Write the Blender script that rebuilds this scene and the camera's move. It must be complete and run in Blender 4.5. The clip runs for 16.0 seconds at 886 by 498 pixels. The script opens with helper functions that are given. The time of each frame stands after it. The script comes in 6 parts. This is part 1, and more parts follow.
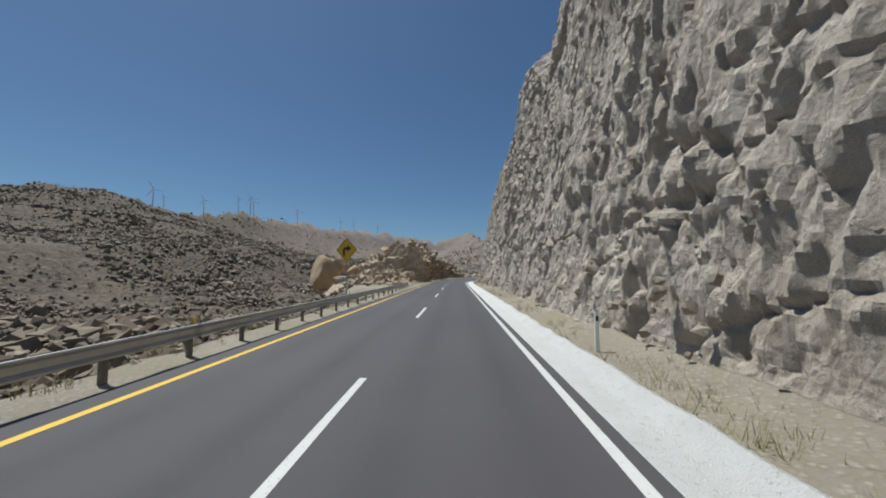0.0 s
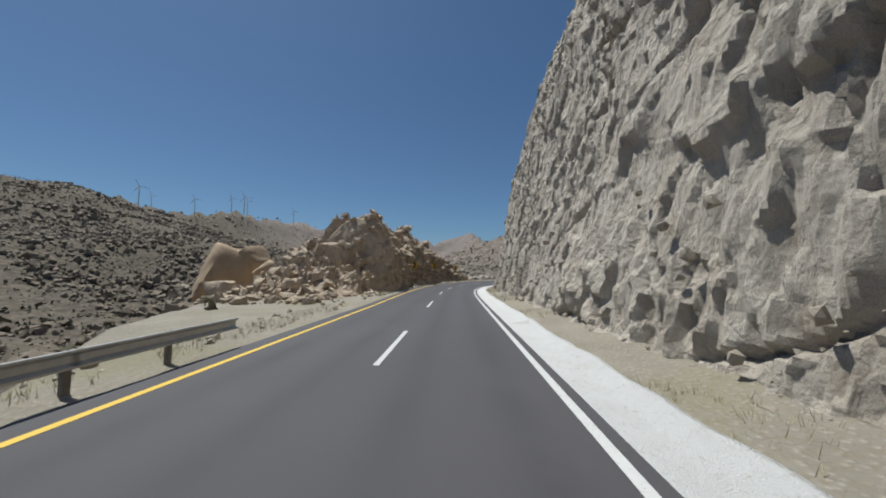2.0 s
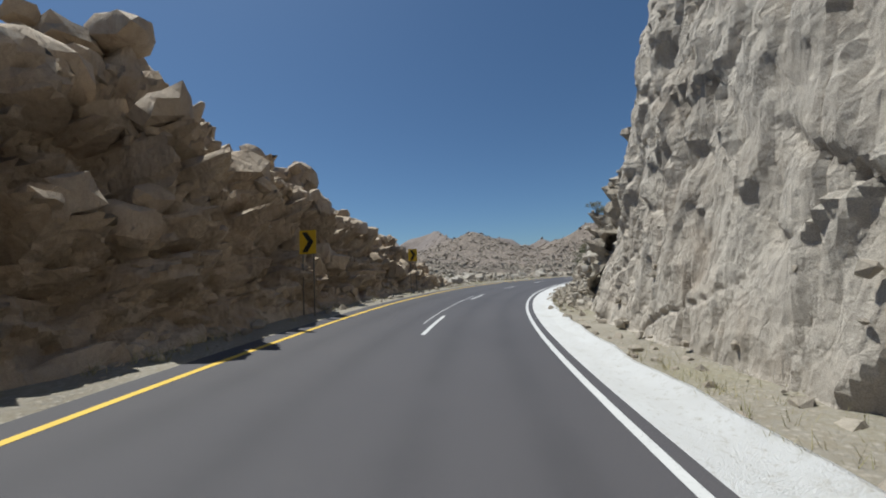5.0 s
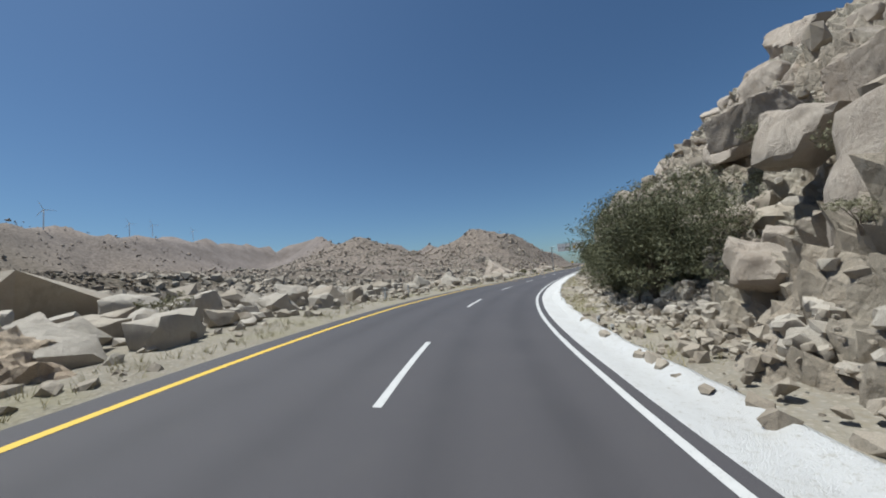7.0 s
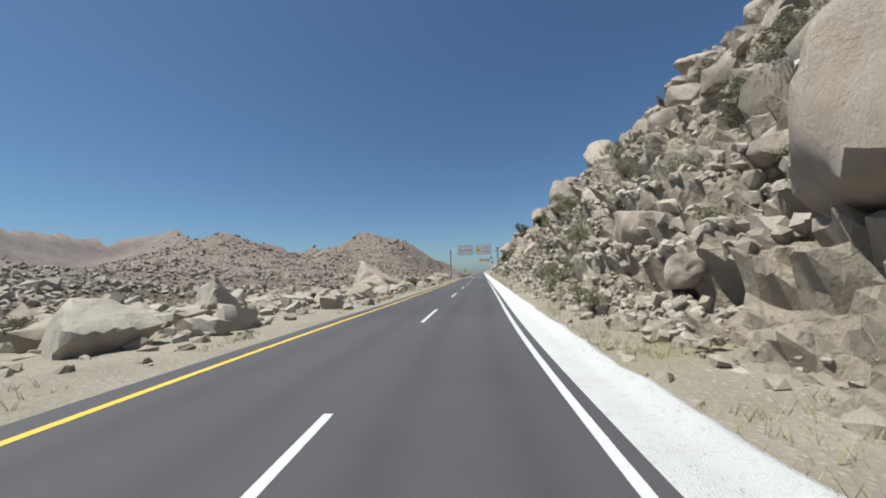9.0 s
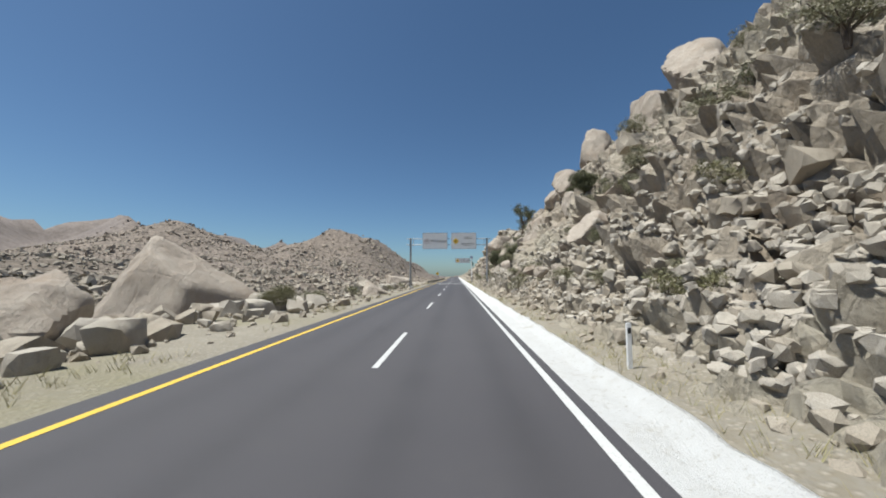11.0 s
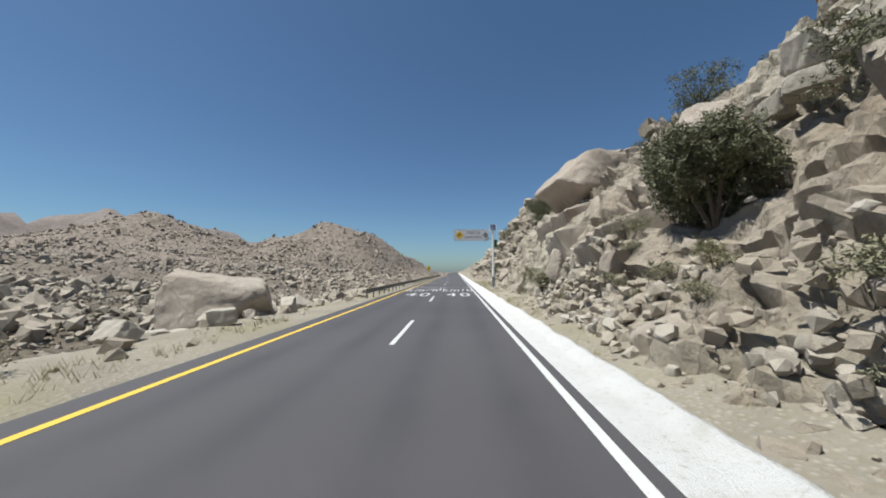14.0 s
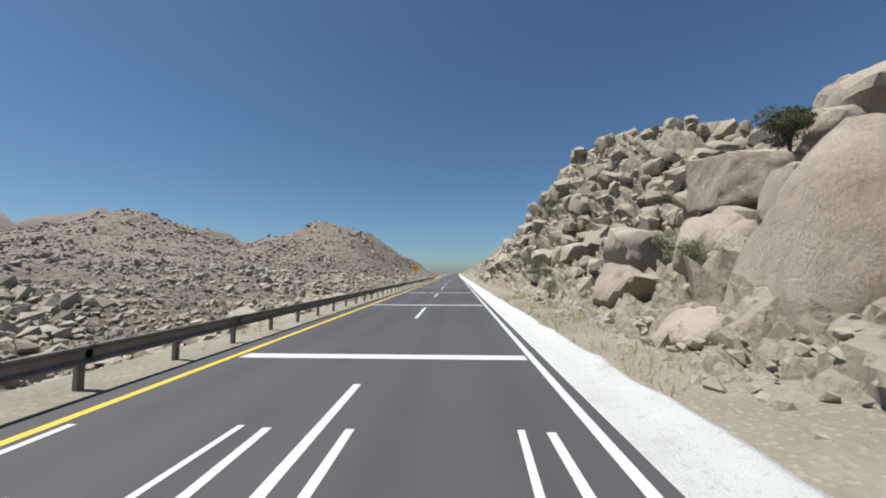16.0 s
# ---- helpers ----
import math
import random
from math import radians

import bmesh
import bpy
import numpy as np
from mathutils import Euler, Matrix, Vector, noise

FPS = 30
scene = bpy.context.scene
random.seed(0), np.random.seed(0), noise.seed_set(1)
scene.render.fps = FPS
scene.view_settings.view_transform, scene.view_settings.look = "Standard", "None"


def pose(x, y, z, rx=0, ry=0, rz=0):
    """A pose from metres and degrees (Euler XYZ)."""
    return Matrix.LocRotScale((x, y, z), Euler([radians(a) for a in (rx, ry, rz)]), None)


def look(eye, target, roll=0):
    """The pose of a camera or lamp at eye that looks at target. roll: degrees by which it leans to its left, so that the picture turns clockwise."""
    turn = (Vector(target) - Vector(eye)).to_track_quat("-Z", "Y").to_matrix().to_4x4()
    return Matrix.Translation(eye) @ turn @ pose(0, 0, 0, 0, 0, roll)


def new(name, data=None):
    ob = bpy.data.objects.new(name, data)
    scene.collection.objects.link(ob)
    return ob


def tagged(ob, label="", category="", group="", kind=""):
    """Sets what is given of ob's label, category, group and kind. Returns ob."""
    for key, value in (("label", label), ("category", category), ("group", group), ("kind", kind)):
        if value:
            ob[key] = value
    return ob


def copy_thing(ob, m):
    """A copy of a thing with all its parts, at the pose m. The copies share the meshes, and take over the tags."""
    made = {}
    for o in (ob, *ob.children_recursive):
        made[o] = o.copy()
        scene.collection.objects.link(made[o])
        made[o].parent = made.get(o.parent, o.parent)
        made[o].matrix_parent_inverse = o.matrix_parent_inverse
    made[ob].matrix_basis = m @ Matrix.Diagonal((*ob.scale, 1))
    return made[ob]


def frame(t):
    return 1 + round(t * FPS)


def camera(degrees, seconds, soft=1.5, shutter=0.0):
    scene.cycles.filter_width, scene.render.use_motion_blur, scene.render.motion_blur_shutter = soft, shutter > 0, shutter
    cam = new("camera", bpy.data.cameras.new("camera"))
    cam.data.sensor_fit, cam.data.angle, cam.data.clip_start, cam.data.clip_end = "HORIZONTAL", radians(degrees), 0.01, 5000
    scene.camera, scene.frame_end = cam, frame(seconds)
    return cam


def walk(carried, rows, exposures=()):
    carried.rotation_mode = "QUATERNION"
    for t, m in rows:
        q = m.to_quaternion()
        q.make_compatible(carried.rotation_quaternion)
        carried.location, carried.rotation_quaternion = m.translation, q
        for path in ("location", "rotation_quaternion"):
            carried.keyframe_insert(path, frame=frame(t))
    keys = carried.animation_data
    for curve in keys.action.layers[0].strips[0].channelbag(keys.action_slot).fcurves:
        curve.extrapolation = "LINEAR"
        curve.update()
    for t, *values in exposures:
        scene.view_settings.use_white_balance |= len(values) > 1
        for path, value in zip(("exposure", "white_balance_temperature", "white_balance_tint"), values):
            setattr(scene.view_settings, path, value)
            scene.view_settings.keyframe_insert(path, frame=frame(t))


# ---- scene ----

# ---------- the drive: a plan of the road, metres along it (s) and to the right of its broken line (l)
TURN = 46.0
BEND = ((57.0, 0.0), (103.0, 1.0), (135.0, 1.0), (172.0, 0.0))
BANK = 4.2                                                          # degrees, in the bend
STEP, S_MIN, S_MAX = 0.5, -120.0, 2600.0
LINE_S = np.arange(S_MIN, S_MAX + STEP, STEP)
BENT = np.interp(LINE_S, [b[0] for b in BEND], [b[1] for b in BEND])
LINE_H = np.radians(TURN * (1 - np.cumsum(BENT) / BENT.sum()))      # heading, to the left of the last straight
LINE_X, LINE_Y = np.cumsum(-np.sin(LINE_H)) * STEP, np.cumsum(np.cos(LINE_H)) * STEP
I0 = int(-S_MIN / STEP)
LINE_X, LINE_Y = LINE_X - LINE_X[I0], LINE_Y - LINE_Y[I0]


def heading(s):
    return np.interp(s, LINE_S, LINE_H)


def bent(s):
    """How sharp the bend is, 0 to 1."""
    return np.interp(s, LINE_S, BENT)


def at(s, l):
    """World x, y of the place s along the road and l to the right of its middle."""
    h = heading(s)
    return np.interp(s, LINE_S, LINE_X) + l * np.cos(h), np.interp(s, LINE_S, LINE_Y) + l * np.sin(h)


def road_z(s, l):
    """Height of the banked road."""
    return -np.tan(np.radians(BANK)) * bent(s) * np.clip(l, -9, 9)


# seconds, s, l, height over the road, extra yaw, pitch, roll against the road
DRIVE = (
    (0.0, 0.0, 4.0, 0.0), (0.5, 8.65, 4.0, 0.0), (1.0, 17.3, 3.9, 0.0), (1.5, 25.9, 4.2, 0.0), (2.0, 34.6, 4.2, 0.0),
    (2.5, 43.2, 4.2, 0.0), (3.0, 51.8, 3.7, 0.0), (3.5, 60.3, 3.8, 0.0), (4.0, 68.8, 3.6, 0.0), (4.5, 76.9, 3.8, 0.0),
    (5.0, 84.8, 4.0, 0.0), (5.5, 93.0, 4.0, 0.0), (6.0, 101.1, 4.0, 0.0), (6.5, 109.3, 4.0, 0.0), (7.0, 117.5, 4.0, 0.0),
    (7.5, 125.5, 4.0, 0.0), (8.0, 133.3, 4.0, 0.0), (8.5, 141.1, 4.0, 0.0), (9.0, 149.1, 4.0, 0.0), (9.5, 157.2, 4.0, 0.0),
    (10.0, 165.3, 4.0, 0.0), (10.5, 173.7, 4.1, 0.0), (11.0, 182.1, 4.4, 0.0), (11.5, 190.6, 4.0, 0.0), (12.0, 199.1, 4.2, 0.0),
    (12.5, 207.7, 4.0, 0.0), (13.0, 216.4, 3.7, 0.0), (13.5, 225.1, 3.9, 0.0), (14.0, 233.8, 3.7, 0.0), (14.5, 242.5, 4.0, 0.0),
    (15.0, 251.0, 4.0, 0.0), (15.5, 259.7, 3.8, 0.0), (16.0, 268.4, 3.9, 0.0))
EYE_L, EYE_Z, EYE_YAW = 1.75, 1.97, 2.2
DRIFT = ((0, 0), (4, 0), (6.3, -0.3), (7.2, -0.3), (8.0, 0), (8.5, 0.25), (10.8, 0), (16, 0))          # sideways in the lane
cam = camera(104.0, 16.0, 1.9)
rows = []
for t, s, pitch, roll in DRIVE:
    l = EYE_L + float(np.interp(t, [d[0] for d in DRIFT], [d[1] for d in DRIFT]))
    x, y = at(s, l)
    rows.append((t, pose(x, y, road_z(s, l) + EYE_Z, 90 + pitch, roll + BANK * bent(s), math.degrees(heading(s)) + EYE_YAW)))
walk(cam, rows, ((0.0, 0.06, 6300, 5), (3.0, 0.10, 6300, 5), (4.2, 0.18, 6300, 5), (6.3, 0.22, 6200, 5), (9.0, 0.48, 6450, 5), (16.0, 0.48, 6450, 5)))

# ---------- light
SUN_TO = Vector((-0.37, -0.08, 0.93)).normalized()
world = bpy.data.worlds.new("sky")
scene.world = world
world.use_nodes = True
nt = world.node_tree
sky = nt.nodes.new("ShaderNodeTexSky")
sky.sky_type, sky.sun_disc = "NISHITA", False
sky.sun_elevation, sky.sun_rotation = math.asin(SUN_TO.z), math.atan2(SUN_TO.x, SUN_TO.y)
sky.altitude, sky.air_density, sky.dust_density, sky.ozone_density = 1300, 1.0, 2.0, 1.9
deep = nt.nodes.new("ShaderNodeMix")
deep.data_type, deep.blend_type = "RGBA", "MULTIPLY"
deep.inputs[0].default_value, deep.inputs[7].default_value = 1.0, (0.775, 0.955, 1.085, 1)
nt.links.new(sky.outputs[0], deep.inputs[6])
nt.links.new(deep.outputs[2], nt.nodes["Background"].inputs[0])
nt.nodes["Background"].inputs[1].default_value = 0.061
sun = new("sun", bpy.data.lights.new("sun", "SUN"))
sun.data.energy, sun.data.angle, sun.data.color = 4.8, radians(0.5), (1.0, 0.965, 0.92)
sun.matrix_world = look(SUN_TO * 300, (0, 0, 0))
tagged(sun, "the midday sun in a clear sky", "light", kind="structure")

# ---------- noise in arrays
def hash01(*ints):
    """A number from 0 to 1 for whole numbers in arrays."""
    h = np.zeros(np.shape(ints[0]), np.uint64)
    for k, v in enumerate(ints):
        h = (h ^ (np.asarray(v).astype(np.int64).astype(np.uint64) * np.uint64(0x9E3779B97F4A7C15 + 2 * k))) * np.uint64(0xBF58476D1CE4E5B9)
        h ^= h >> np.uint64(29)
    h *= np.uint64(0x94D049BB133111EB)
    h ^= h >> np.uint64(32)
    return (h & np.uint64(0xFFFFFF)).astype(float) / 0xFFFFFF


def value(x, y, seed=0):
    """Smooth noise, -1 to 1."""
    i, j = np.floor(x), np.floor(y)
    u, v = x - i, y - j
    u, v = u * u * (3 - 2 * u), v * v * (3 - 2 * v)
    a, b, c, d = (hash01(i + p, j + q, np.full(np.shape(x), seed)) for p, q in ((0, 0), (1, 0), (0, 1), (1, 1)))
    return 2 * ((a * (1 - u) + b * u) * (1 - v) + (c * (1 - u) + d * u) * v) - 1


def fbm(x, y, octaves=4, seed=0):
    total, amp = 0.0, 1.0
    for k in range(octaves):
        total = total + amp * value(x * 2 ** k + 17.3 * k, y * 2 ** k - 9.1 * k, seed + k)
        amp *= 0.5
    return total


def cells(x, y, seed=0):
    """Cell noise: distance to the nearest and the second point, and of the nearest cell its offset and two numbers."""
    i, j = np.floor(x), np.floor(y)
    sd = np.full(np.shape(x), seed)
    f1, f2 = np.full(np.shape(x), 9.0), np.full(np.shape(x), 9.0)
    dx, dy, ra, rb = (np.zeros(np.shape(x)) for _ in range(4))
    for p in (-1, 0, 1):
        for q in (-1, 0, 1):
            ox = i + p + hash01(i + p, j + q, sd) - x
            oy = j + q + hash01(i + p, j + q, sd + 1) - y
            d = np.sqrt(ox * ox + oy * oy)
            near = d < f1
            f2 = np.where(near, f1, np.minimum(f2, d))
            f1 = np.where(near, d, f1)
            dx, dy = np.where(near, -ox, dx), np.where(near, -oy, dy)
            ra = np.where(near, hash01(i + p, j + q, sd + 2), ra)
            rb = np.where(near, hash01(i + p, j + q, sd + 3), rb)
    return f1, f2, dx, dy, ra, rb


def broken(u, v, size, seed, tilt=1.0, flat=0.22, steep=1.5):
    """Relief of broken rock: blocks with flat, tilted tops and steep chamfered sides, about -0.5 to 0.6."""
    x, y = u / size, v / size
    i, j = np.floor(x), np.floor(y)
    sd = np.full(np.shape(x), seed)
    best = np.full(np.shape(x), -9.0)
    for p in (-1, 0, 1):
        for q in (-1, 0, 1):
            ox = x - i - p - hash01(i + p, j + q, sd)
            oy = y - j - q - hash01(i + p, j + q, sd + 1)
            a, h, t = 6.2832 * hash01(i + p, j + q, sd + 2), hash01(i + p, j + q, sd + 3), hash01(i + p, j + q, sd + 4) - 0.5
            bx, by = ox * np.cos(t) - oy * np.sin(t), ox * np.sin(t) + oy * np.cos(t)
            far = np.maximum(np.abs(bx) * 1.15, np.abs(by) * 0.85)
            best = np.maximum(best, h + 0.75 * tilt * (ox * np.cos(a) + oy * np.sin(a)) - steep * np.maximum(far - flat * (0.5 + h), 0))
    return best - best.mean()


def facets(u, v, size, seed, tall=1.0, tilt=0.6, step=0.5, keen=60.0, deep=0.0, warp=(0.0, 0.0)):
    """Relief of split rock, in metres: flat tilted faces with ragged outlines that meet in sharp steps; some stand far back."""
    x, y = u / size, v / (size * tall)
    i, j = np.floor(x), np.floor(y)
    sd = np.full(np.shape(x), seed)
    top, total = np.zeros(np.shape(x)), np.full(np.shape(x), 1e-12)
    for p in (-1, 0, 1):
        for q in (-1, 0, 1):
            ox = x - i - p - hash01(i + p, j + q, sd)
            oy = y - j - q - hash01(i + p, j + q, sd + 1)
            a, h, t = 6.2832 * hash01(i + p, j + q, sd + 2), hash01(i + p, j + q, sd + 3), hash01(i + p, j + q, sd + 4)
            w = np.exp(-keen * ((ox + warp[0] / size) ** 2 + (oy + warp[1] / size) ** 2))
            top = top + w * (step * (h - 0.5) + tilt * (0.3 + t) * (ox * np.cos(a) + oy * np.sin(a)) - deep * (h > 0.9))
            total = total + w
    return size * top / total


def heaped(u, v, size, seed):
    """Relief of heaped boulders: rounded lumps with deep creases, about 0 to 1."""
    wx, wy = 0.22 * fbm(u / size * 1.5, v / size * 1.5, 2, seed + 40), 0.22 * fbm(u / size * 1.5, v / size * 1.5, 2, seed + 50)
    f1, f2, dx, dy, ra, rb = cells(u / size + wx, v / size + wy, seed)
    lump = np.sqrt(np.clip((f2 - f1) / 0.55, 0, 1))
    return lump * (0.45 + 0.55 * ra) + 0.35 * lump * (dx * np.cos(6.28 * rb) + dy * np.sin(6.28 * rb))


# ---------- the lie of the land
W_CLIFF = ((-130, 1), (100, 1), (110, 0), (2600, 0))
CLIFF_LZ = ((5.9, -0.15), (6.3, 0.25), (6.8, 3.0), (7.5, 8.0), (8.8, 16.0), (10.8, 24.5), (15.0, 27.5), (32.0, 33.0))
SLOPE_LZ = ((5.2, -0.15), (6.2, 0.3), (7.6, 1.9), (11.0, 6.0), (15.2, 11.2), (20.5, 17.0), (30.0, 22.0), (46.0, 28.0))
W_CUT = ((-130, 0), (249, 0), (257, 1), (271.5, 1), (275, 0), (2600, 0))
W_BED = ((-130, 0), (208, 0), (214, 1), (252, 1), (257, 0), (2600, 0))
CREST = ((-130, 0), (150, 0), (170, 1), (196, 1), (212, 0), (2600, 0))
CUT_LZ = ((5.2, -0.15), (6.9, 0.2), (7.5, 2.6), (8.2, 5.0), (10.6, 6.9), (14.0, 10.2), (22.0, 15.0), (46.0, 24.0))
TALL = ((-130, 1.0), (58, 1.0), (96, 0.88), (112, 0.94), (126, 0.86), (140, 0.68), (158, 0.84), (185, 0.9), (203, 0.98), (213, 0.98), (222, 0.98), (232, 1.0),
        (244, 0.92), (252, 0.86), (266, 1.0), (274, 0.85), (279, 0.46), (284, 0.42), (297, 0.42), (306, 0.95), (318, 1.15), (335, 0.9), (360, 0.75), (480, 0.55), (700, 0.3), (1100, 0.1), (2600, 0.0))
AWAY = ((-130, 0), (124, 0), (130, 3.0), (143, 3.4), (147, 3.2), (150, 1.8), (157, 1.6), (164, 0.3), (170, 0), (182, 0.1), (212, 0.1), (217, -0.5), (228, -0.5), (232, -0.1), (237, -0.1), (241, -0.5), (252, -0.4), (258, 0), (271.5, 0), (276, 1.6), (286, 2.6), (304, 1.8), (320, 0.2), (2600, 0.5))
CAP = ((-130, 60), (271, 60), (280, 8.6), (298, 8.6), (307, 18.6), (345, 19.6), (380, 60), (2600, 60))
EDGE = 3.5


def wider(s):
    return np.interp(s, (57, 100, 125, 142), (0, 0.28, 0.28, 0))


def right_edge(s):
    """Where the right lane ends: it is wider in the bend."""
    return EDGE + wider(s)


def right_profile(s):
    """Points (l, z) of the rising right side, for each s: arrays of shape (n, 8)."""
    s = np.asarray(s, float)
    w = np.interp(s, [p[0] for p in W_CLIFF], [p[1] for p in W_CLIFF])[:, None]
    tall = np.interp(s, [p[0] for p in TALL], [p[1] for p in TALL])[:, None]
    a, b = np.array(CLIFF_LZ), np.array(SLOPE_LZ)
    l, z = w * a[None, :, 0] + (1 - w) * b[None, :, 0], w * a[None, :, 1] + (1 - w) * b[None, :, 1]
    c, cut = np.interp(s, [p[0] for p in W_CUT], [p[1] for p in W_CUT])[:, None], np.array(CUT_LZ)
    l, z = c * cut[None, :, 0] + (1 - c) * l, c * cut[None, :, 1] + (1 - c) * z
    z = np.where(z > 0.3, 0.3 + (z - 0.3) * tall, z)
    z = np.minimum(z, np.interp(s, [p[0] for p in CAP], [p[1] for p in CAP])[:, None] * np.array((1, 1, 1, 1, 1, 1, 0.97, 0.85))[None])
    z = z + np.interp(s, [p[0] for p in CREST], [p[1] for p in CREST])[:, None] * np.array((0, 0, 0, 0, 0, 0.4, 4.5, 8.0))[None]
    away = np.interp(s, [p[0] for p in AWAY], [p[1] for p in AWAY])[:, None]
    return l + 0.3 * bent(s)[:, None] + away * np.array((0.4, 0.7, 0.9, 1, 1, 1, 1, 1))[None], z


def interp_rows(x, xs, ys):
    """np.interp with a table of its own for each x."""
    out = ys[:, 0].copy()
    for k in range(xs.shape[1] - 1):
        f = np.clip((x - xs[:, k]) / (xs[:, k + 1] - xs[:, k]), 0, 1)
        out = out + f * (ys[:, k + 1] - ys[:, k])
    return out


SHELF = ((-130, 5.5), (40, 5.8), (48, 12.0), (60, 17.0), (72, 17.0), (84, 9.0), (118, 9.0), (130, 24.0), (172, 26.0), (200, 10.0), (240, 8.5), (262, 6.0), (2600, 7.0))


def left_z(s, l, x, y):
    """The left side: a stony shelf beside the road, a ravine, and slopes that rise to the hills."""
    a = -l - np.interp(s, [p[0] for p in SHELF], [p[1] for p in SHELF])
    down = np.clip(a, 0, None)
    z = -13.0 * (1 - np.exp(-down / 20.0)) + 0.09 * np.clip(down - 55, 0, 420)
    z = z + np.clip(down / 60, 0, 1) * (4.5 * fbm(x / 85, y / 85, 4, 5)) + np.clip(down / 25, 0, 1) * 1.1 * fbm(x / 14, y / 14, 3, 9)
    return z - 0.16 - 0.2 * np.clip((-l - 5) / 2, 0, 1) + 0.3 * np.clip(a / 6, 0, 1) * (1 + fbm(x / 5, y / 5, 3, 3))


# skyline, seen from s: bearing left of the last straight, how far, how steeply up
SKY_A = ((-3, 1700, 0.6), (0.7, 1500, 1.8), (8.2, 1050, 4.1), (14.6, 950, 6.2), (20.7, 900, 7.4), (25.6, 1000, 4.9), (28.2, 1600, 5.1), (30.8, 1600, 4.3), (34.1, 1500, 5.7), (37.0, 1300, 5.9), (39.0, 900, 6.6), (41.1, 850, 7.7), (43.6, 900, 6.3), (46.1, 1900, 7.4), (49.3, 1900, 6.3), (52.2, 1900, 5.9), (54.5, 1900, 6.5))
SKY_B = ((59.7, 1700, 7.0), (66.7, 1500, 7.3), (70.1, 1500, 8.0), (75.6, 1400, 8.5), (80.6, 1250, 8.9), (86.8, 1150, 8.5), (89.9, 900, 8.6), (91.5, 620, 9.4), (93.2, 560, 10.3), (97.2, 560, 10.2), (100.7, 560, 9.7), (107, 600, 9.3), (135, 900, 7.0), (175, 1000, 6.0))
SKYLINE = [(208, *row) for row in SKY_A] + [(2, *row) for row in SKY_B]


def ridges():
    pts = []
    for s, bearing, far, up in SKYLINE:
        x, y = at(s, EYE_L)
        b = radians(bearing)
        pts.append((x - far * math.sin(b), y + far * math.cos(b), far * math.tan(radians(up)) + 2))
    return np.array(pts)


def ridge_z(x, y):
    """Height of the far ridges."""
    best = np.full(np.shape(x), -50.0)
    r = ridges()
    for p, q in zip(r[:-1], r[1:]):
        d = q[:2] - p[:2]
        f = np.clip(((x - p[0]) * d[0] + (y - p[1]) * d[1]) / (d @ d), 0, 1)
        far = np.hypot(x - p[0] - f * d[0], y - p[1] - f * d[1])
        f = f * f * (3 - 2 * f)
        top = p[2] + f * (q[2] - p[2])
        best = np.maximum(best, top * np.exp(-(far / 215) ** 1.0) - 12 * np.clip(far / 400, 0, 1))
    rough = 1 - np.abs(fbm(x / 170, y / 170, 6, 21))
    return best + np.clip((best - 8) / 60, 0, 1) * (20 * rough - 15)


def plan_of(x, y):
    """s and l of places in the world."""
    s, l = np.empty(len(x)), np.empty(len(x))
    ls, lx, ly = LINE_S[::4], LINE_X[::4], LINE_Y[::4]
    for a in range(0, len(x), 4000):
        px, py = x[a:a + 4000, None], y[a:a + 4000, None]
        k = ((px - lx) ** 2 + (py - ly) ** 2).argmin(1)
        h = heading(ls[k])
        ex, ey = px[:, 0] - lx[k], py[:, 0] - ly[k]
        s[a:a + 4000] = ls[k] + ex * -np.sin(h) + ey * np.cos(h)
        l[a:a + 4000] = ex * np.cos(h) + ey * np.sin(h)
    return s, l


def land(x, y, s=None, l=None):
    """Height of the ground sheet."""
    x, y = np.atleast_1d(np.asarray(x, float)), np.atleast_1d(np.asarray(y, float))
    if s is None:
        s, l = plan_of(x, y)
    s, l = np.atleast_1d(np.asarray(s, float)), np.atleast_1d(np.asarray(l, float))
    rl, rz = right_profile(s)
    back = np.interp(s, [p[0] for p in W_CLIFF], [p[1] for p in W_CLIFF]) * 2.6 + 1.2
    right = interp_rows(l - back, rl, rz) - 0.4 + np.clip(l - 40, 0, 200) * 0.02
    left = left_z(s, l, x, y)
    z = np.where(l > 0, right, left)
    z = np.where(np.abs(l) < 5.2, -0.16, z) + road_z(s, l) * np.clip(1 - (np.abs(l) - 9) / 25, 0, 1)
    far = ridge_z(x, y)
    return np.where(l < 0, np.maximum(z, far - 60 * np.clip(1 - (-l - 60) / 160, 0, 1)), np.maximum(z, far - 60 * np.clip(1 - (l - 120) / 200, 0, 1)))


# ---------- materials
def shade(name, build, rough=0.85, bump=0.0, bump_d=0.05):
    """A procedural material: build(nodes helper) gives colour and height sockets."""
    m = bpy.data.materials.new(name)
    m.use_nodes = True
    t = m.node_tree
    b = t.nodes["Principled BSDF"]
    b.inputs["Roughness"].default_value = rough
    colour, height = build(Nodes(t))
    t.links.new(colour, b.inputs["Base Color"])
    if height is not None and bump:
        n = t.nodes.new("ShaderNodeBump")
        n.inputs["Strength"].default_value, n.inputs["Distance"].default_value = bump, bump_d
        t.links.new(height, n.inputs["Height"])
        t.links.new(n.outputs[0], b.inputs["Normal"])
    return m


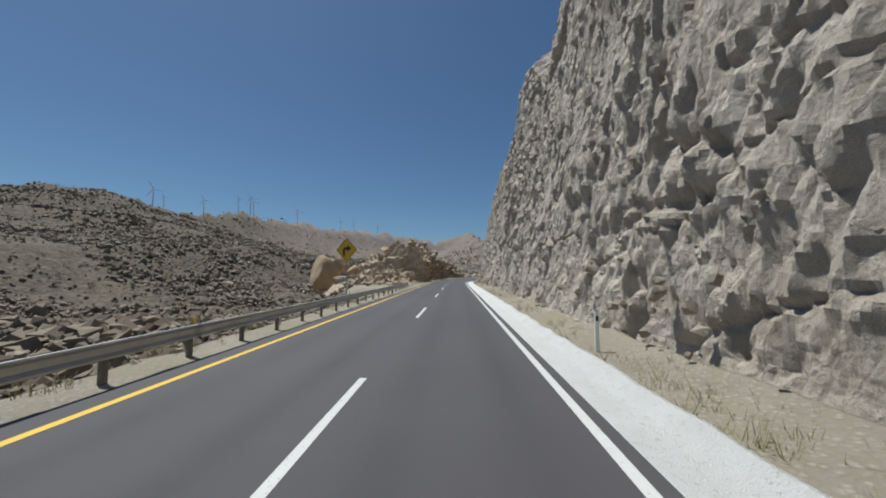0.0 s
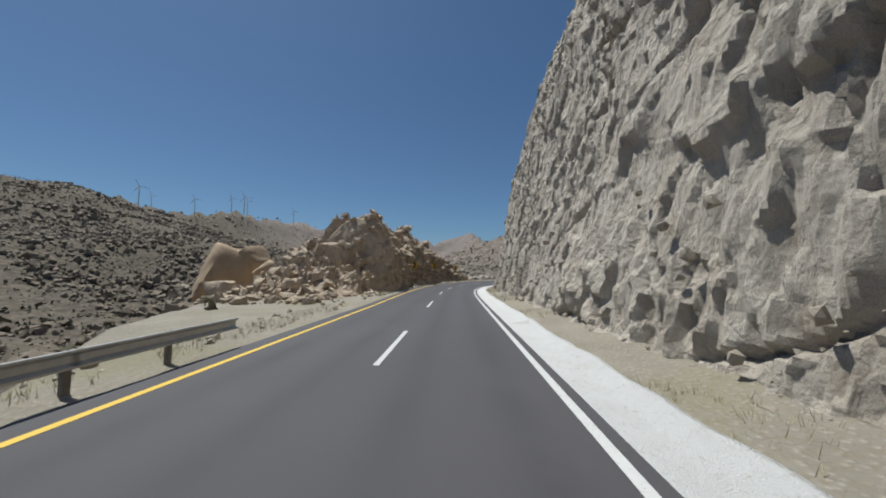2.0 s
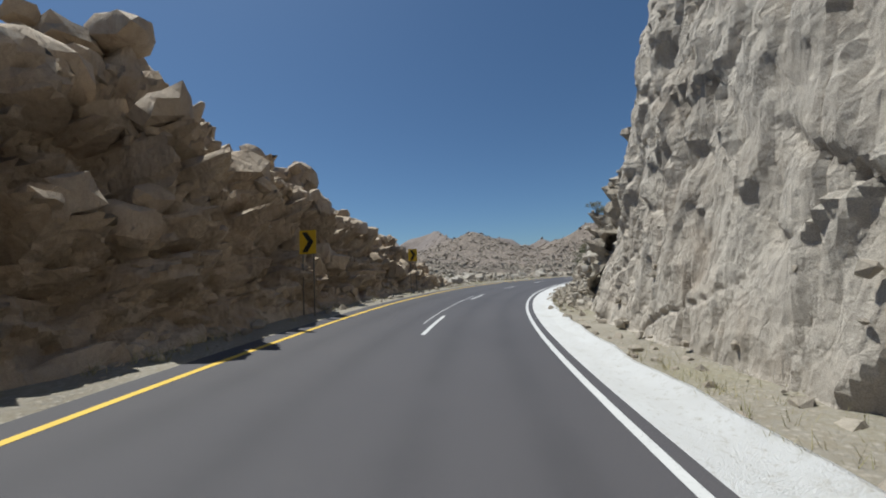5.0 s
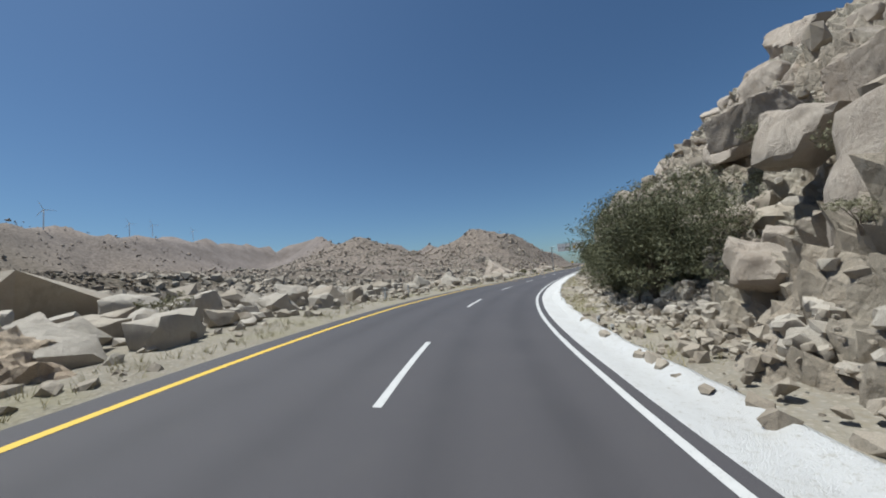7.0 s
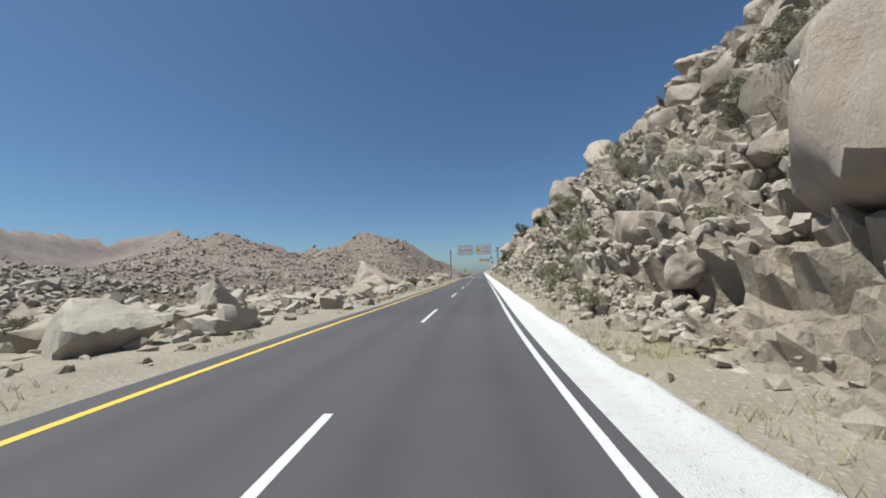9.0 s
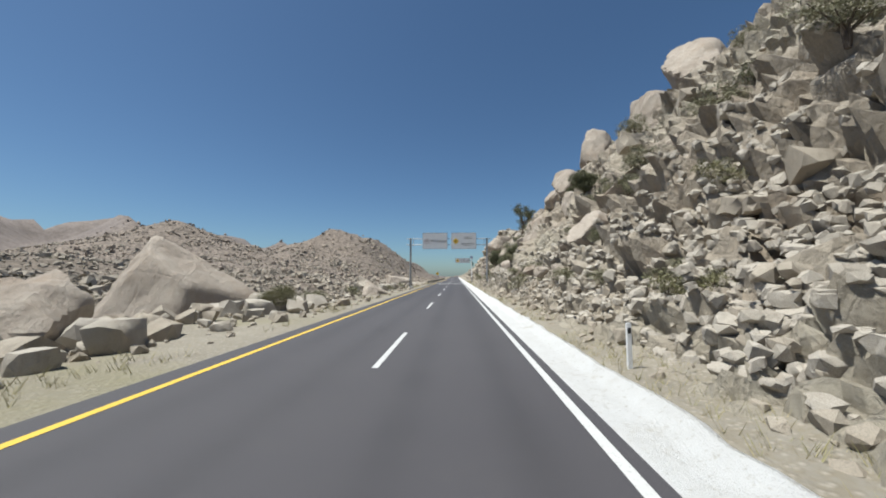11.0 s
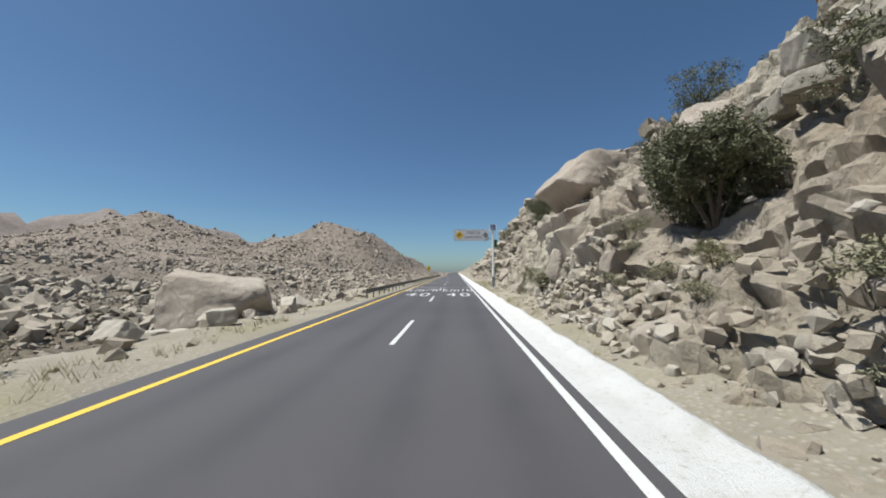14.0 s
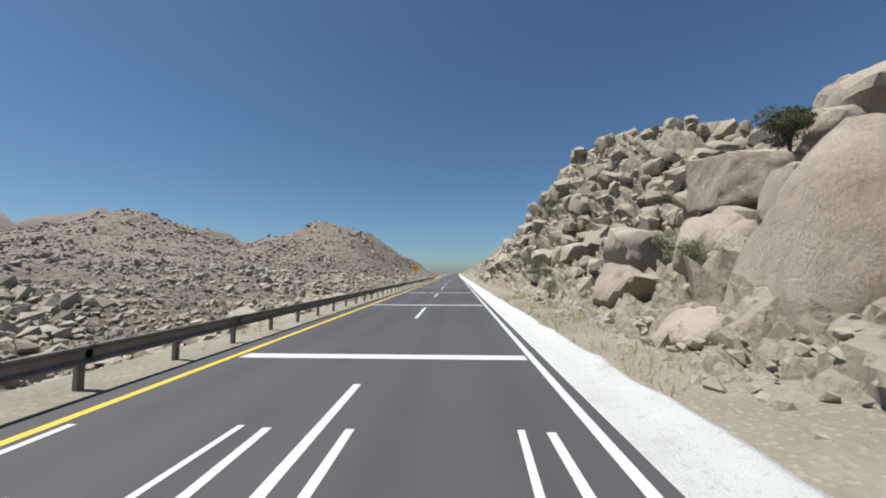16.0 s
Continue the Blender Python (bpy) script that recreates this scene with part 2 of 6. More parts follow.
class Nodes:
    """Short ways to write node graphs."""

    def __init__(self, tree):
        self.t = tree
        self.place = tree.nodes.new("ShaderNodeNewGeometry").outputs["Position"]

    def link(self, value, socket):
        if isinstance(value, (int, float)):
            socket.default_value = value
        elif isinstance(value, tuple):
            socket.default_value = (*value, 1) if len(socket.default_value) == 4 and len(value) == 3 else value
        else:
            self.t.links.new(value, socket)

    def noise(self, scale, detail=4.0, rough=0.55, stretch=None):
        n = self.t.nodes.new("ShaderNodeTexNoise")
        n.inputs["Scale"].default_value, n.inputs["Detail"].default_value, n.inputs["Roughness"].default_value = scale, detail, rough
        self.t.links.new(self.stretched(stretch), n.inputs["Vector"])
        return n.outputs["Fac"]

    def stretched(self, stretch):
        if not stretch:
            return self.place
        mp = self.t.nodes.new("ShaderNodeMapping")
        mp.inputs["Scale"].default_value = stretch
        self.t.links.new(self.place, mp.inputs["Vector"])
        return mp.outputs[0]

    def voronoi(self, scale, feature="F1", out="Distance", stretch=None):
        n = self.t.nodes.new("ShaderNodeTexVoronoi")
        n.feature = feature
        n.inputs["Scale"].default_value = scale
        self.t.links.new(self.stretched(stretch), n.inputs["Vector"])
        return n.outputs[out]

    def flaked(self, scale, stretch):
        """Hollow flakes with sharp ragged rims."""
        wild = self.t.nodes.new("ShaderNodeTexNoise")
        wild.inputs["Scale"].default_value, wild.inputs["Detail"].default_value = scale * 0.9, 5
        self.t.links.new(self.place, wild.inputs["Vector"])
        shift = self.t.nodes.new("ShaderNodeVectorMath")
        shift.operation = "MULTIPLY_ADD"
        shift.inputs[1].default_value = (0.9 / scale,) * 3
        self.t.links.new(wild.outputs["Color"], shift.inputs[0])
        self.t.links.new(self.stretched(stretch), shift.inputs[2])
        n = self.t.nodes.new("ShaderNodeTexVoronoi")
        n.inputs["Scale"].default_value = scale
        self.t.links.new(shift.outputs[0], n.inputs["Vector"])
        return n.outputs["Distance"]

    def span(self, value, lo, hi, a=0.0, b=1.0):
        n = self.t.nodes.new("ShaderNodeMapRange")
        self.link(value, n.inputs["Value"])
        for k, v in zip(("From Min", "From Max", "To Min", "To Max"), (lo, hi, a, b)):
            n.inputs[k].default_value = v
        return n.outputs["Result"]

    def mix(self, fac, a, b, how="MIX"):
        n = self.t.nodes.new("ShaderNodeMix")
        n.data_type, n.blend_type = "RGBA", how
        self.link(fac, n.inputs["Factor"])
        self.link(a, n.inputs[6])
        self.link(b, n.inputs[7])
        return n.outputs[2]

    def sum(self, a, b, how="ADD"):
        n = self.t.nodes.new("ShaderNodeMath")
        n.operation = how
        self.link(a, n.inputs[0])
        self.link(b, n.inputs[1])
        return n.outputs[0]

    def own(self):
        return self.t.nodes.new("ShaderNodeObjectInfo").outputs["Random"]

    def island(self):
        return self.t.nodes.new("ShaderNodeNewGeometry").outputs["Random Per Island"]


def granite(name, dark, mid, pale, rust=0.3, bump=0.5, bump_d=0.06, each=False, cracks=0.6, chips=0.0, dusty=0.0):
    def build(n):
        c = n.mix(n.span(n.noise(0.45, 6, 0.62), 0.36, 0.62), dark, pale)
        c = n.mix(n.span(n.noise(2.2, 8, 0.7), 0.35, 0.65, 0.0, 0.8), c, mid)
        c = n.mix(n.span(n.noise(0.7, 7, 0.68, (1, 1, 0.35)), 0.52, 0.68, 0, rust), c, (0.27, 0.175, 0.10))
        c = n.mix(n.span(n.noise(1.1, 7, 0.7, (1.6, 1.6, 0.3)), 0.56, 0.70, 0, 0.45), c, (0.12, 0.105, 0.09))
        c = n.mix(n.span(n.noise(60, 3, 0.7), 0.42, 0.62, 0.0, 0.4), c, (0.11, 0.10, 0.09))
        if each:
            c = n.mix(n.span(n.island() if each == "island" else n.own(), 0, 1, 0.0, 0.35), c, pale)
        if dusty:
            c = n.mix(n.span(n.noise(0.13, 6, 0.6), 0.44, 0.6, 0, dusty), c, (0.33, 0.308, 0.245))
        h = n.sum(n.sum(n.noise(2.6, 10, 0.7), 0.6, "MULTIPLY"), n.sum(n.noise(13, 8, 0.75), 0.5, "MULTIPLY"))
        if cracks:
            crack = n.span(n.voronoi(0.5, "DISTANCE_TO_EDGE", "Distance", (1, 1.1, 0.7)), 0.0, 0.03)
            fine = n.span(n.voronoi(1.9, "DISTANCE_TO_EDGE", "Distance", (1, 1.2, 0.6)), 0.0, 0.05)
            h = n.sum(h, n.sum(n.sum(crack, cracks, "MULTIPLY"), n.sum(fine, 0.5 * cracks, "MULTIPLY")))
        if chips:
            flakes = n.sum(n.sum(n.flaked(1.9, (1.25, 1.25, 0.6)), 1.3, "MULTIPLY"), n.sum(n.flaked(5.2, (1.2, 1.2, 0.65)), 0.6, "MULTIPLY"))
            h = n.sum(h, n.sum(flakes, chips, "MULTIPLY"))
        return c, h
    return shade(name, build, 0.9, bump, bump_d)


CLIFF = granite("cut_granite", (0.40, 0.345, 0.28), (0.48, 0.425, 0.355), (0.58, 0.525, 0.45), 0.3, 1.0, 0.11, cracks=0.2, chips=0.9)
OUTCROP = granite("brown_granite", (0.377, 0.289, 0.204), (0.464, 0.37, 0.27), (0.582, 0.48, 0.365), 0.4, 1.0, 0.10, cracks=0.2, chips=0.8)
HEAP = granite("weathered_granite", (0.267, 0.224, 0.17), (0.325, 0.278, 0.217), (0.408, 0.357, 0.29), 0.3, 1.0, 0.10, cracks=0.2, chips=0.8, dusty=0.5)
BOULDER = granite("boulder_granite", (0.267, 0.218, 0.171), (0.374, 0.313, 0.255), (0.486, 0.426, 0.359), 0.42, 1.0, 0.13, True, 0.12, 0.25)
STONE = granite("loose_stone", (0.229, 0.188, 0.141), (0.306, 0.262, 0.204), (0.429, 0.38, 0.31), 0.25, 0.9, 0.06, "island", 0, 0.5)

PALE = granite("pale_rubble", (0.305, 0.269, 0.216), (0.379, 0.339, 0.281), (0.48, 0.438, 0.378), 0.2, 0.9, 0.06, "island", 0, 0.5)
TAN = granite("tan_granite", (0.337, 0.235, 0.141), (0.404, 0.294, 0.184), (0.482, 0.369, 0.242), 0.4, 0.9, 0.07, True, 0.12, 0.15)
HILL_STONE = granite("hillside_stone", (0.20, 0.16, 0.125), (0.27, 0.22, 0.175), (0.37, 0.305, 0.245), 0.25, 0.5, 0.04, "island", 0)
DARK_STONE = granite("dark_hillside_stone", (0.125, 0.098, 0.07), (0.185, 0.146, 0.105), (0.27, 0.22, 0.162), 0.25, 0.5, 0.04, "island", 0)


def soil_build(n):
    c = n.mix(n.span(n.noise(0.05, 6), 0.35, 0.65), (0.0669, 0.0524, 0.0365), (0.108, 0.0859, 0.0616))
    c = n.mix(n.span(n.noise(0.9, 6, 0.65), 0.35, 0.65, 0, 0.6), c, (0.0874, 0.076, 0.0471))
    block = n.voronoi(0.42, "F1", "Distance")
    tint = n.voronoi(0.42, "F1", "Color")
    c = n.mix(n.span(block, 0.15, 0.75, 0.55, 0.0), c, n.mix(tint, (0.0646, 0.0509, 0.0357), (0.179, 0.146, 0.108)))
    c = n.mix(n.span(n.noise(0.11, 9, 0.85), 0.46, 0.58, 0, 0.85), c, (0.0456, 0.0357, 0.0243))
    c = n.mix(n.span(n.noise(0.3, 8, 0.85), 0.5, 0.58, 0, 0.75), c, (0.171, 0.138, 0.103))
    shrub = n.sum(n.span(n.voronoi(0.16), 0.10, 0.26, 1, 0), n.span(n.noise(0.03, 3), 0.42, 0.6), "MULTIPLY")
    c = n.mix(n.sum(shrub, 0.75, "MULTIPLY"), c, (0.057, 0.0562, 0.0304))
    # aerial haze put into the soil colour: paler with y, mottled like rock
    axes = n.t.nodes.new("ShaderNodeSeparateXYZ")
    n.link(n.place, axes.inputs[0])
    hazy_land = n.span(n.sum(axes.outputs[1], n.sum(n.noise(0.012, 4), 160, "MULTIPLY")), 300, 600, 0, 0.85)
    c = n.mix(hazy_land, c, n.mix(n.span(n.noise(0.14, 10, 0.85), 0.44, 0.56), (0.085, 0.068, 0.055), (0.28, 0.228, 0.187)))
    # distance haze painted in: far ground turns purple-grey beyond 1250 m
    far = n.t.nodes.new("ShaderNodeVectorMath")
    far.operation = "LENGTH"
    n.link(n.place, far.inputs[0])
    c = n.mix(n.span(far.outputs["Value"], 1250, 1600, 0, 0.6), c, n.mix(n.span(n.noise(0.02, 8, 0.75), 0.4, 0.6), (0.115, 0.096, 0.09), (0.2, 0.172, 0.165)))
    h = n.sum(n.span(block, 0.0, 0.8, 1, 0), n.sum(n.noise(6, 6, 0.7), 0.25, "MULTIPLY"))
    return c, h


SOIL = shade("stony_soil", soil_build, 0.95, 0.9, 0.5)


def verge_build(n):
    c = n.mix(n.span(n.noise(0.5, 6), 0.35, 0.65), (0.215, 0.195, 0.16), (0.29, 0.265, 0.22))
    c = n.mix(n.span(n.noise(7, 6, 0.7), 0.4, 0.65, 0, 0.6), c, (0.21, 0.175, 0.115))
    c = n.mix(n.span(n.voronoi(9), 0.1, 0.4, 0.5, 0), c, (0.43, 0.39, 0.33))
    c = n.mix(n.span(n.noise(0.25, 5), 0.52, 0.68, 0, 0.55), c, (0.19, 0.175, 0.09))
    return c, n.sum(n.noise(9, 8, 0.75), n.span(n.voronoi(9), 0, 0.6, 0.6, 0))


VERGE = shade("gravel_verge", verge_build, 0.95, 0.7, 0.06)


def asphalt_build(n):
    c = n.mix(n.span(n.noise(0.12, 4, 0.5), 0.35, 0.65), (0.043, 0.040, 0.047), (0.056, 0.052, 0.058))
    c = n.mix(n.span(n.noise(160, 2), 0.4, 0.7, 0, 0.55), c, (0.105, 0.10, 0.10))
    c = n.mix(n.span(n.noise(1.3, 6, 0.7), 0.55, 0.8, 0, 0.35), c, (0.085, 0.08, 0.078))
    worn = n.t.nodes.new("ShaderNodeAttribute")
    worn.attribute_name = "wheel_track"
    rubbed = n.sum(worn.outputs["Fac"], n.span(n.noise(0.35, 6, 0.65), 0.3, 0.7, 0.15, 0.75), "MULTIPLY")
    c = n.mix(rubbed, c, (0.036, 0.034, 0.038))
    c = n.mix(n.span(n.noise(0.05, 3), 0.5, 0.62, 0, 0.25), c, (0.075, 0.07, 0.072))
    return c, n.noise(120, 4, 0.7)


ASPHALT = shade("asphalt", asphalt_build, 0.75, 0.5, 0.01)


def paint(name, colour, worn, wear=0.55, rough=0.6):
    def build(n):
        c = n.mix(n.span(n.noise(3, 5), 0.35, 0.7, 0, 0.25), colour, tuple(0.72 * v for v in colour))
        c = n.mix(n.span(n.noise(22, 6, 0.75), wear, wear + 0.12), c, worn)
        return c, n.noise(60, 4)
    return shade(name, build, rough, 0.3, 0.01)


WHITE_LINE = paint("white_road_paint", (0.52, 0.52, 0.51), (0.12, 0.12, 0.12), 0.58)
YELLOW_LINE = paint("yellow_road_paint", (0.66, 0.44, 0.055), (0.12, 0.11, 0.09), 0.66)


def gutter_build(n):
    c = n.mix(n.span(n.noise(1.2, 6, 0.65), 0.35, 0.7, 0, 0.5), (0.58, 0.58, 0.575), (0.47, 0.46, 0.44))
    c = n.mix(n.span(n.noise(9, 7, 0.75), 0.55, 0.68, 0, 0.8), c, (0.36, 0.335, 0.29))
    c = n.mix(n.span(n.noise(0.6, 6, 0.7), 0.60, 0.70, 0, 0.6), c, (0.40, 0.37, 0.31))
    return c, n.sum(n.noise(5, 8, 0.75), n.noise(40, 4))


GUTTER = shade("whitewashed_concrete", gutter_build, 0.9, 0.8, 0.05)
CONCRETE = paint("bare_concrete", (0.46, 0.44, 0.40), (0.30, 0.28, 0.25), 0.6, 0.9)


def plain(name, colour, rough=0.5, metal=0.0, scale=8.0, vary=0.2):
    m = shade(name, lambda n: (n.mix(n.span(n.noise(scale, 5, 0.65), 0.3, 0.7, 0, 1), colour, tuple(v * (1 - vary) for v in colour)), n.noise(scale * 4, 4)), rough, 0.12, 0.01)
    m.node_tree.nodes["Principled BSDF"].inputs["Metallic"].default_value = metal
    return m


STEEL = plain("galvanised_steel", (0.47, 0.48, 0.48), 0.5, 0.75, 5, 0.3)
RAIL = plain("dull_guardrail_steel", (0.52, 0.52, 0.51), 0.42, 0.7, 3, 0.25)
RAIL_DARK = plain("weathered_guardrail_steel", (0.24, 0.23, 0.215), 0.6, 0.4, 3, 0.35)
POST = plain("weathered_post_steel", (0.21, 0.19, 0.165), 0.7, 0.3, 5, 0.35)
SIGN_WHITE = plain("white_sign_sheet", (0.74, 0.75, 0.76), 0.45, 0, 2, 0.1)
SIGN_YELLOW = plain("yellow_sign_sheet", (0.78, 0.50, 0.03), 0.45, 0, 3, 0.12)
SIGN_BLACK = plain("black_sign_print", (0.02, 0.02, 0.022), 0.5, 0, 6, 0.1)
SIGN_RED = plain("faded_red_print", (0.25, 0.12, 0.11), 0.5, 0, 6, 0.1)
SIGN_BACK = plain("bare_aluminium", (0.5, 0.5, 0.5), 0.45, 0.8, 5, 0.2)
GREEN_BOX = plain("green_box_paint", (0.02, 0.12, 0.05), 0.5)
CELL = plain("solar_cell", (0.03, 0.04, 0.09), 0.2, 0, 20, 0.3)
WHITE_PAINT = plain("white_enamel", (0.78, 0.78, 0.77), 0.35, 0, 3, 0.06)
BARK = plain("grey_bark", (0.13, 0.10, 0.075), 0.9, 0, 12, 0.45)


def leaf(name, a, b):
    return shade(name, lambda n: (n.mix(n.island(), a, b), None), 0.75)


LEAF_DARK = leaf("dark_green_leaf", (0.065, 0.073, 0.037), (0.155, 0.155, 0.08))
LEAF_GREY = leaf("grey_green_leaf", (0.13, 0.13, 0.075), (0.25, 0.235, 0.145))
LEAF_SCRUB = leaf("olive_scrub_leaf", (0.085, 0.078, 0.045), (0.15, 0.135, 0.082))
LEAF_OLIVE = leaf("olive_leaf", (0.10, 0.10, 0.045), (0.19, 0.175, 0.085))
LEAF_DRY = leaf("dry_grass_blade", (0.22, 0.21, 0.095), (0.42, 0.365, 0.20))


# ---------- building helpers
def mesh_of(name, v, f, mat, smooth=False):
    me = bpy.data.meshes.new(name)
    v, f = np.asarray(v, np.float32), np.asarray(f, np.int32)
    me.vertices.add(len(v))
    me.vertices.foreach_set("co", v.ravel())
    n = f.shape[1]
    me.loops.add(f.size)
    me.loops.foreach_set("vertex_index", f.ravel())
    me.polygons.add(len(f))
    me.polygons.foreach_set("loop_start", np.arange(0, f.size, n, dtype=np.int32))
    me.polygons.foreach_set("use_smooth", np.full(len(f), bool(smooth)))
    me.update(calc_edges=True)
    me.validate()
    me.materials.append(mat)
    return me


def part(name, bm, mat, parent, label="", smooth=False):
    """Link a bmesh as one mesh object under a thing or a part."""
    me = bpy.data.meshes.new(name)
    bm.normal_update()
    bm.to_mesh(me)
    bm.free()
    me.materials.append(mat)
    if smooth:
        me.polygons.foreach_set("use_smooth", np.ones(len(me.polygons), bool))
    ob = new(name, me)
    ob.parent = parent
    if label:
        tagged(ob, label)
    return ob


def grid_faces(n, m):
    """Quads of an n by m grid of points."""
    i = np.arange(n * m).reshape(n, m)
    return np.stack([i[:-1, :-1], i[1:, :-1], i[1:, 1:], i[:-1, 1:]], -1).reshape(-1, 4)


def box(bm, x0, x1, y0, y1, z0, z1, bevel=0.0, m=None):
    made = bmesh.ops.create_cube(bm, size=1)["verts"]
    bmesh.ops.transform(bm, matrix=Matrix.LocRotScale(((x0 + x1) / 2, (y0 + y1) / 2, (z0 + z1) / 2), None, (x1 - x0, y1 - y0, z1 - z0)), verts=made)
    if m is not None:
        bmesh.ops.transform(bm, matrix=m, verts=made)
    if bevel:
        bmesh.ops.bevel(bm, geom=list({e for v in made for e in v.link_edges}), offset=bevel, segments=2, affect="EDGES")
    return bm


def tube(bm, a, b, r0, r1=None, sides=12):
    """A round bar from a to b."""
    a, b = Vector(a), Vector(b)
    made = bmesh.ops.create_cone(bm, cap_ends=True, segments=sides, radius1=r0, radius2=r0 if r1 is None else r1, depth=(b - a).length)["verts"]
    turn = (b - a).to_track_quat("Z", "Y").to_matrix().to_4x4()
    bmesh.ops.transform(bm, matrix=Matrix.Translation((a + b) / 2) @ turn, verts=made)
    return bm


def slab(bm, outline, y0, y1):
    """A flat shape given in x, z, thick from y0 to y1."""
    front = [bm.verts.new((x, y0, z)) for x, z in outline]
    back = [bm.verts.new((x, y1, z)) for x, z in outline]
    n = len(outline)
    bm.faces.new(front)
    bm.faces.new(back[::-1])
    for i in range(n):
        bm.faces.new((front[i], back[i], back[(i + 1) % n], front[(i + 1) % n]))
    bmesh.ops.recalc_face_normals(bm, faces=bm.faces[:])
    return bm


def letters(text, size, mat, name, parent, m, squeeze=1.0, depth=0.003, spread=1.0):
    """Raised writing in the built-in font; lies in x, y and is then posed by m."""
    cu = bpy.data.curves.new(name, "FONT")
    cu.body, cu.size, cu.extrude, cu.align_x, cu.align_y, cu.space_character = text, size, depth, "CENTER", "CENTER", spread
    tmp = new("tmp", cu)
    me = bpy.data.meshes.new_from_object(tmp.evaluated_get(bpy.context.evaluated_depsgraph_get()))
    bpy.data.objects.remove(tmp)
    me.transform(m @ Matrix.Diagonal((squeeze, 1, 1, 1)))
    me.materials.clear()
    me.materials.append(mat)
    ob = new(name, me)
    ob.parent = parent
    return ob


def stand(s, l, z=None, turn=0.0):
    """The pose of a thing beside the road whose front (-y) faces the traffic that comes."""
    x, y = at(s, l)
    if z is None:
        z = float(land(x, y, s, l)[0])
    return pose(float(x), float(y), z, 0, 0, math.degrees(float(heading(s))) + turn)


def strip(name, s0, s1, l0, l1, lift, mat, step=1.5, thick=0.0, wobble=0.0):
    """A band along the road from l0 to l1 (numbers or functions of s)."""
    s = np.linspace(s0, s1, max(2, int((s1 - s0) / step) + 1))
    ring = []
    for k, l in enumerate((l0, l1)):
        l = (l(s) if callable(l) else np.full(len(s), float(l))) + wobble * fbm(s * 0.9, s * 0 + 7.7 * k, 3, 11 + k)
        x, y = at(s, l)
        ring.append(np.stack([x, y, road_z(s, l) + lift], 1))
    v = np.stack(ring, 1).reshape(-1, 3)
    f = grid_faces(len(s), 2)[:, ::-1]
    return mesh_of(name, v, f, mat)


# ---------- the ground, one sheet to the horizon
def axis(lo, hi, step, far_lo, far_hi, grow=1.036):
    mid = list(np.arange(lo, hi, step))
    a, d = mid[0], step
    while a > far_lo:
        d *= grow
        a -= d
        mid.insert(0, a)
    a, d = mid[-1], step
    while a < far_hi:
        d *= grow
        a += d
        mid.append(a)
    return np.array(mid)


GX, GY = axis(-190, 45, 1.7, -3600, 3000), axis(-70, 420, 1.7, -3000, 3800)
gx, gy = np.meshgrid(GX, GY, indexing="ij")
gz = land(gx.ravel(), gy.ravel())
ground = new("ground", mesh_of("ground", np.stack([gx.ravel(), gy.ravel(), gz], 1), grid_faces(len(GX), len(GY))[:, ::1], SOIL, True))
tagged(ground, "stony desert ground with boulder fields and bare hills", "ground", kind="structure")

# ---------- road, markings and gutter
ROAD_END = 900.0
rs, rq = np.linspace(-60, ROAD_END, 641), np.linspace(0, 1, 33)
rl = (-4.15 - wider(rs))[:, None] * (1 - rq)[None] + (right_edge(rs) + 0.35)[:, None] * rq[None]
rx, ry = at(np.repeat(rs[:, None], 33, 1), rl)
road = new("road", mesh_of("road", np.stack([rx, ry, road_z(np.repeat(rs[:, None], 33, 1), rl)], -1).reshape(-1, 3), grid_faces(641, 33)[:, ::-1], ASPHALT))
track = sum(np.exp(-((rl - c) / 0.32) ** 2) for c in (-2.6, -0.95, 0.95, 2.6))
road.data.attributes.new("wheel_track", "FLOAT", "POINT").data.foreach_set("value", track.ravel().astype(np.float32))
tagged(road, "dark smooth two-lane asphalt road with painted lines", "road", kind="structure")


def marking(name, me, label=""):
    ob = new(name, me)
    ob.parent = road
    if label:
        tagged(ob, label)
    return ob


marking("edge_line", strip("edge_line", -60, ROAD_END, lambda s: right_edge(s) - 0.09, lambda s: right_edge(s) + 0.06, 0.005, WHITE_LINE), "white edge line")
marking("edge_line", strip("edge_line", -60, ROAD_END, lambda s: -3.58 - wider(s), lambda s: -3.42 - wider(s), 0.005, YELLOW_LINE), "yellow edge line")
DASH, CYCLE, DASH0 = 4.6, 13.4, 15.4
for k in range(-5, 42):
    a = DASH0 + CYCLE * k
    marking("dash", strip("dash", a, a + DASH, -0.07, 0.07, 0.005, WHITE_LINE, 1.2))
for k in range(9):
    a = 276.4 + 12.9 * k
    marking("rumble_line", strip("rumble_line", a, a + 0.42, -3.3, lambda s: right_edge(s) - 0.15, 0.006, WHITE_LINE, 0.4))
strip_seam = marking("seam", strip("seam", 98, 112, -0.42, -0.38, 0.004, WHITE_LINE, 1.0), "thin faded guide line")


def on_road(s, l):
    x, y = at(s, l)
    return pose(float(x), float(y), float(road_z(s, l)) + 0.005, 0, 0, math.degrees(float(heading(s))))


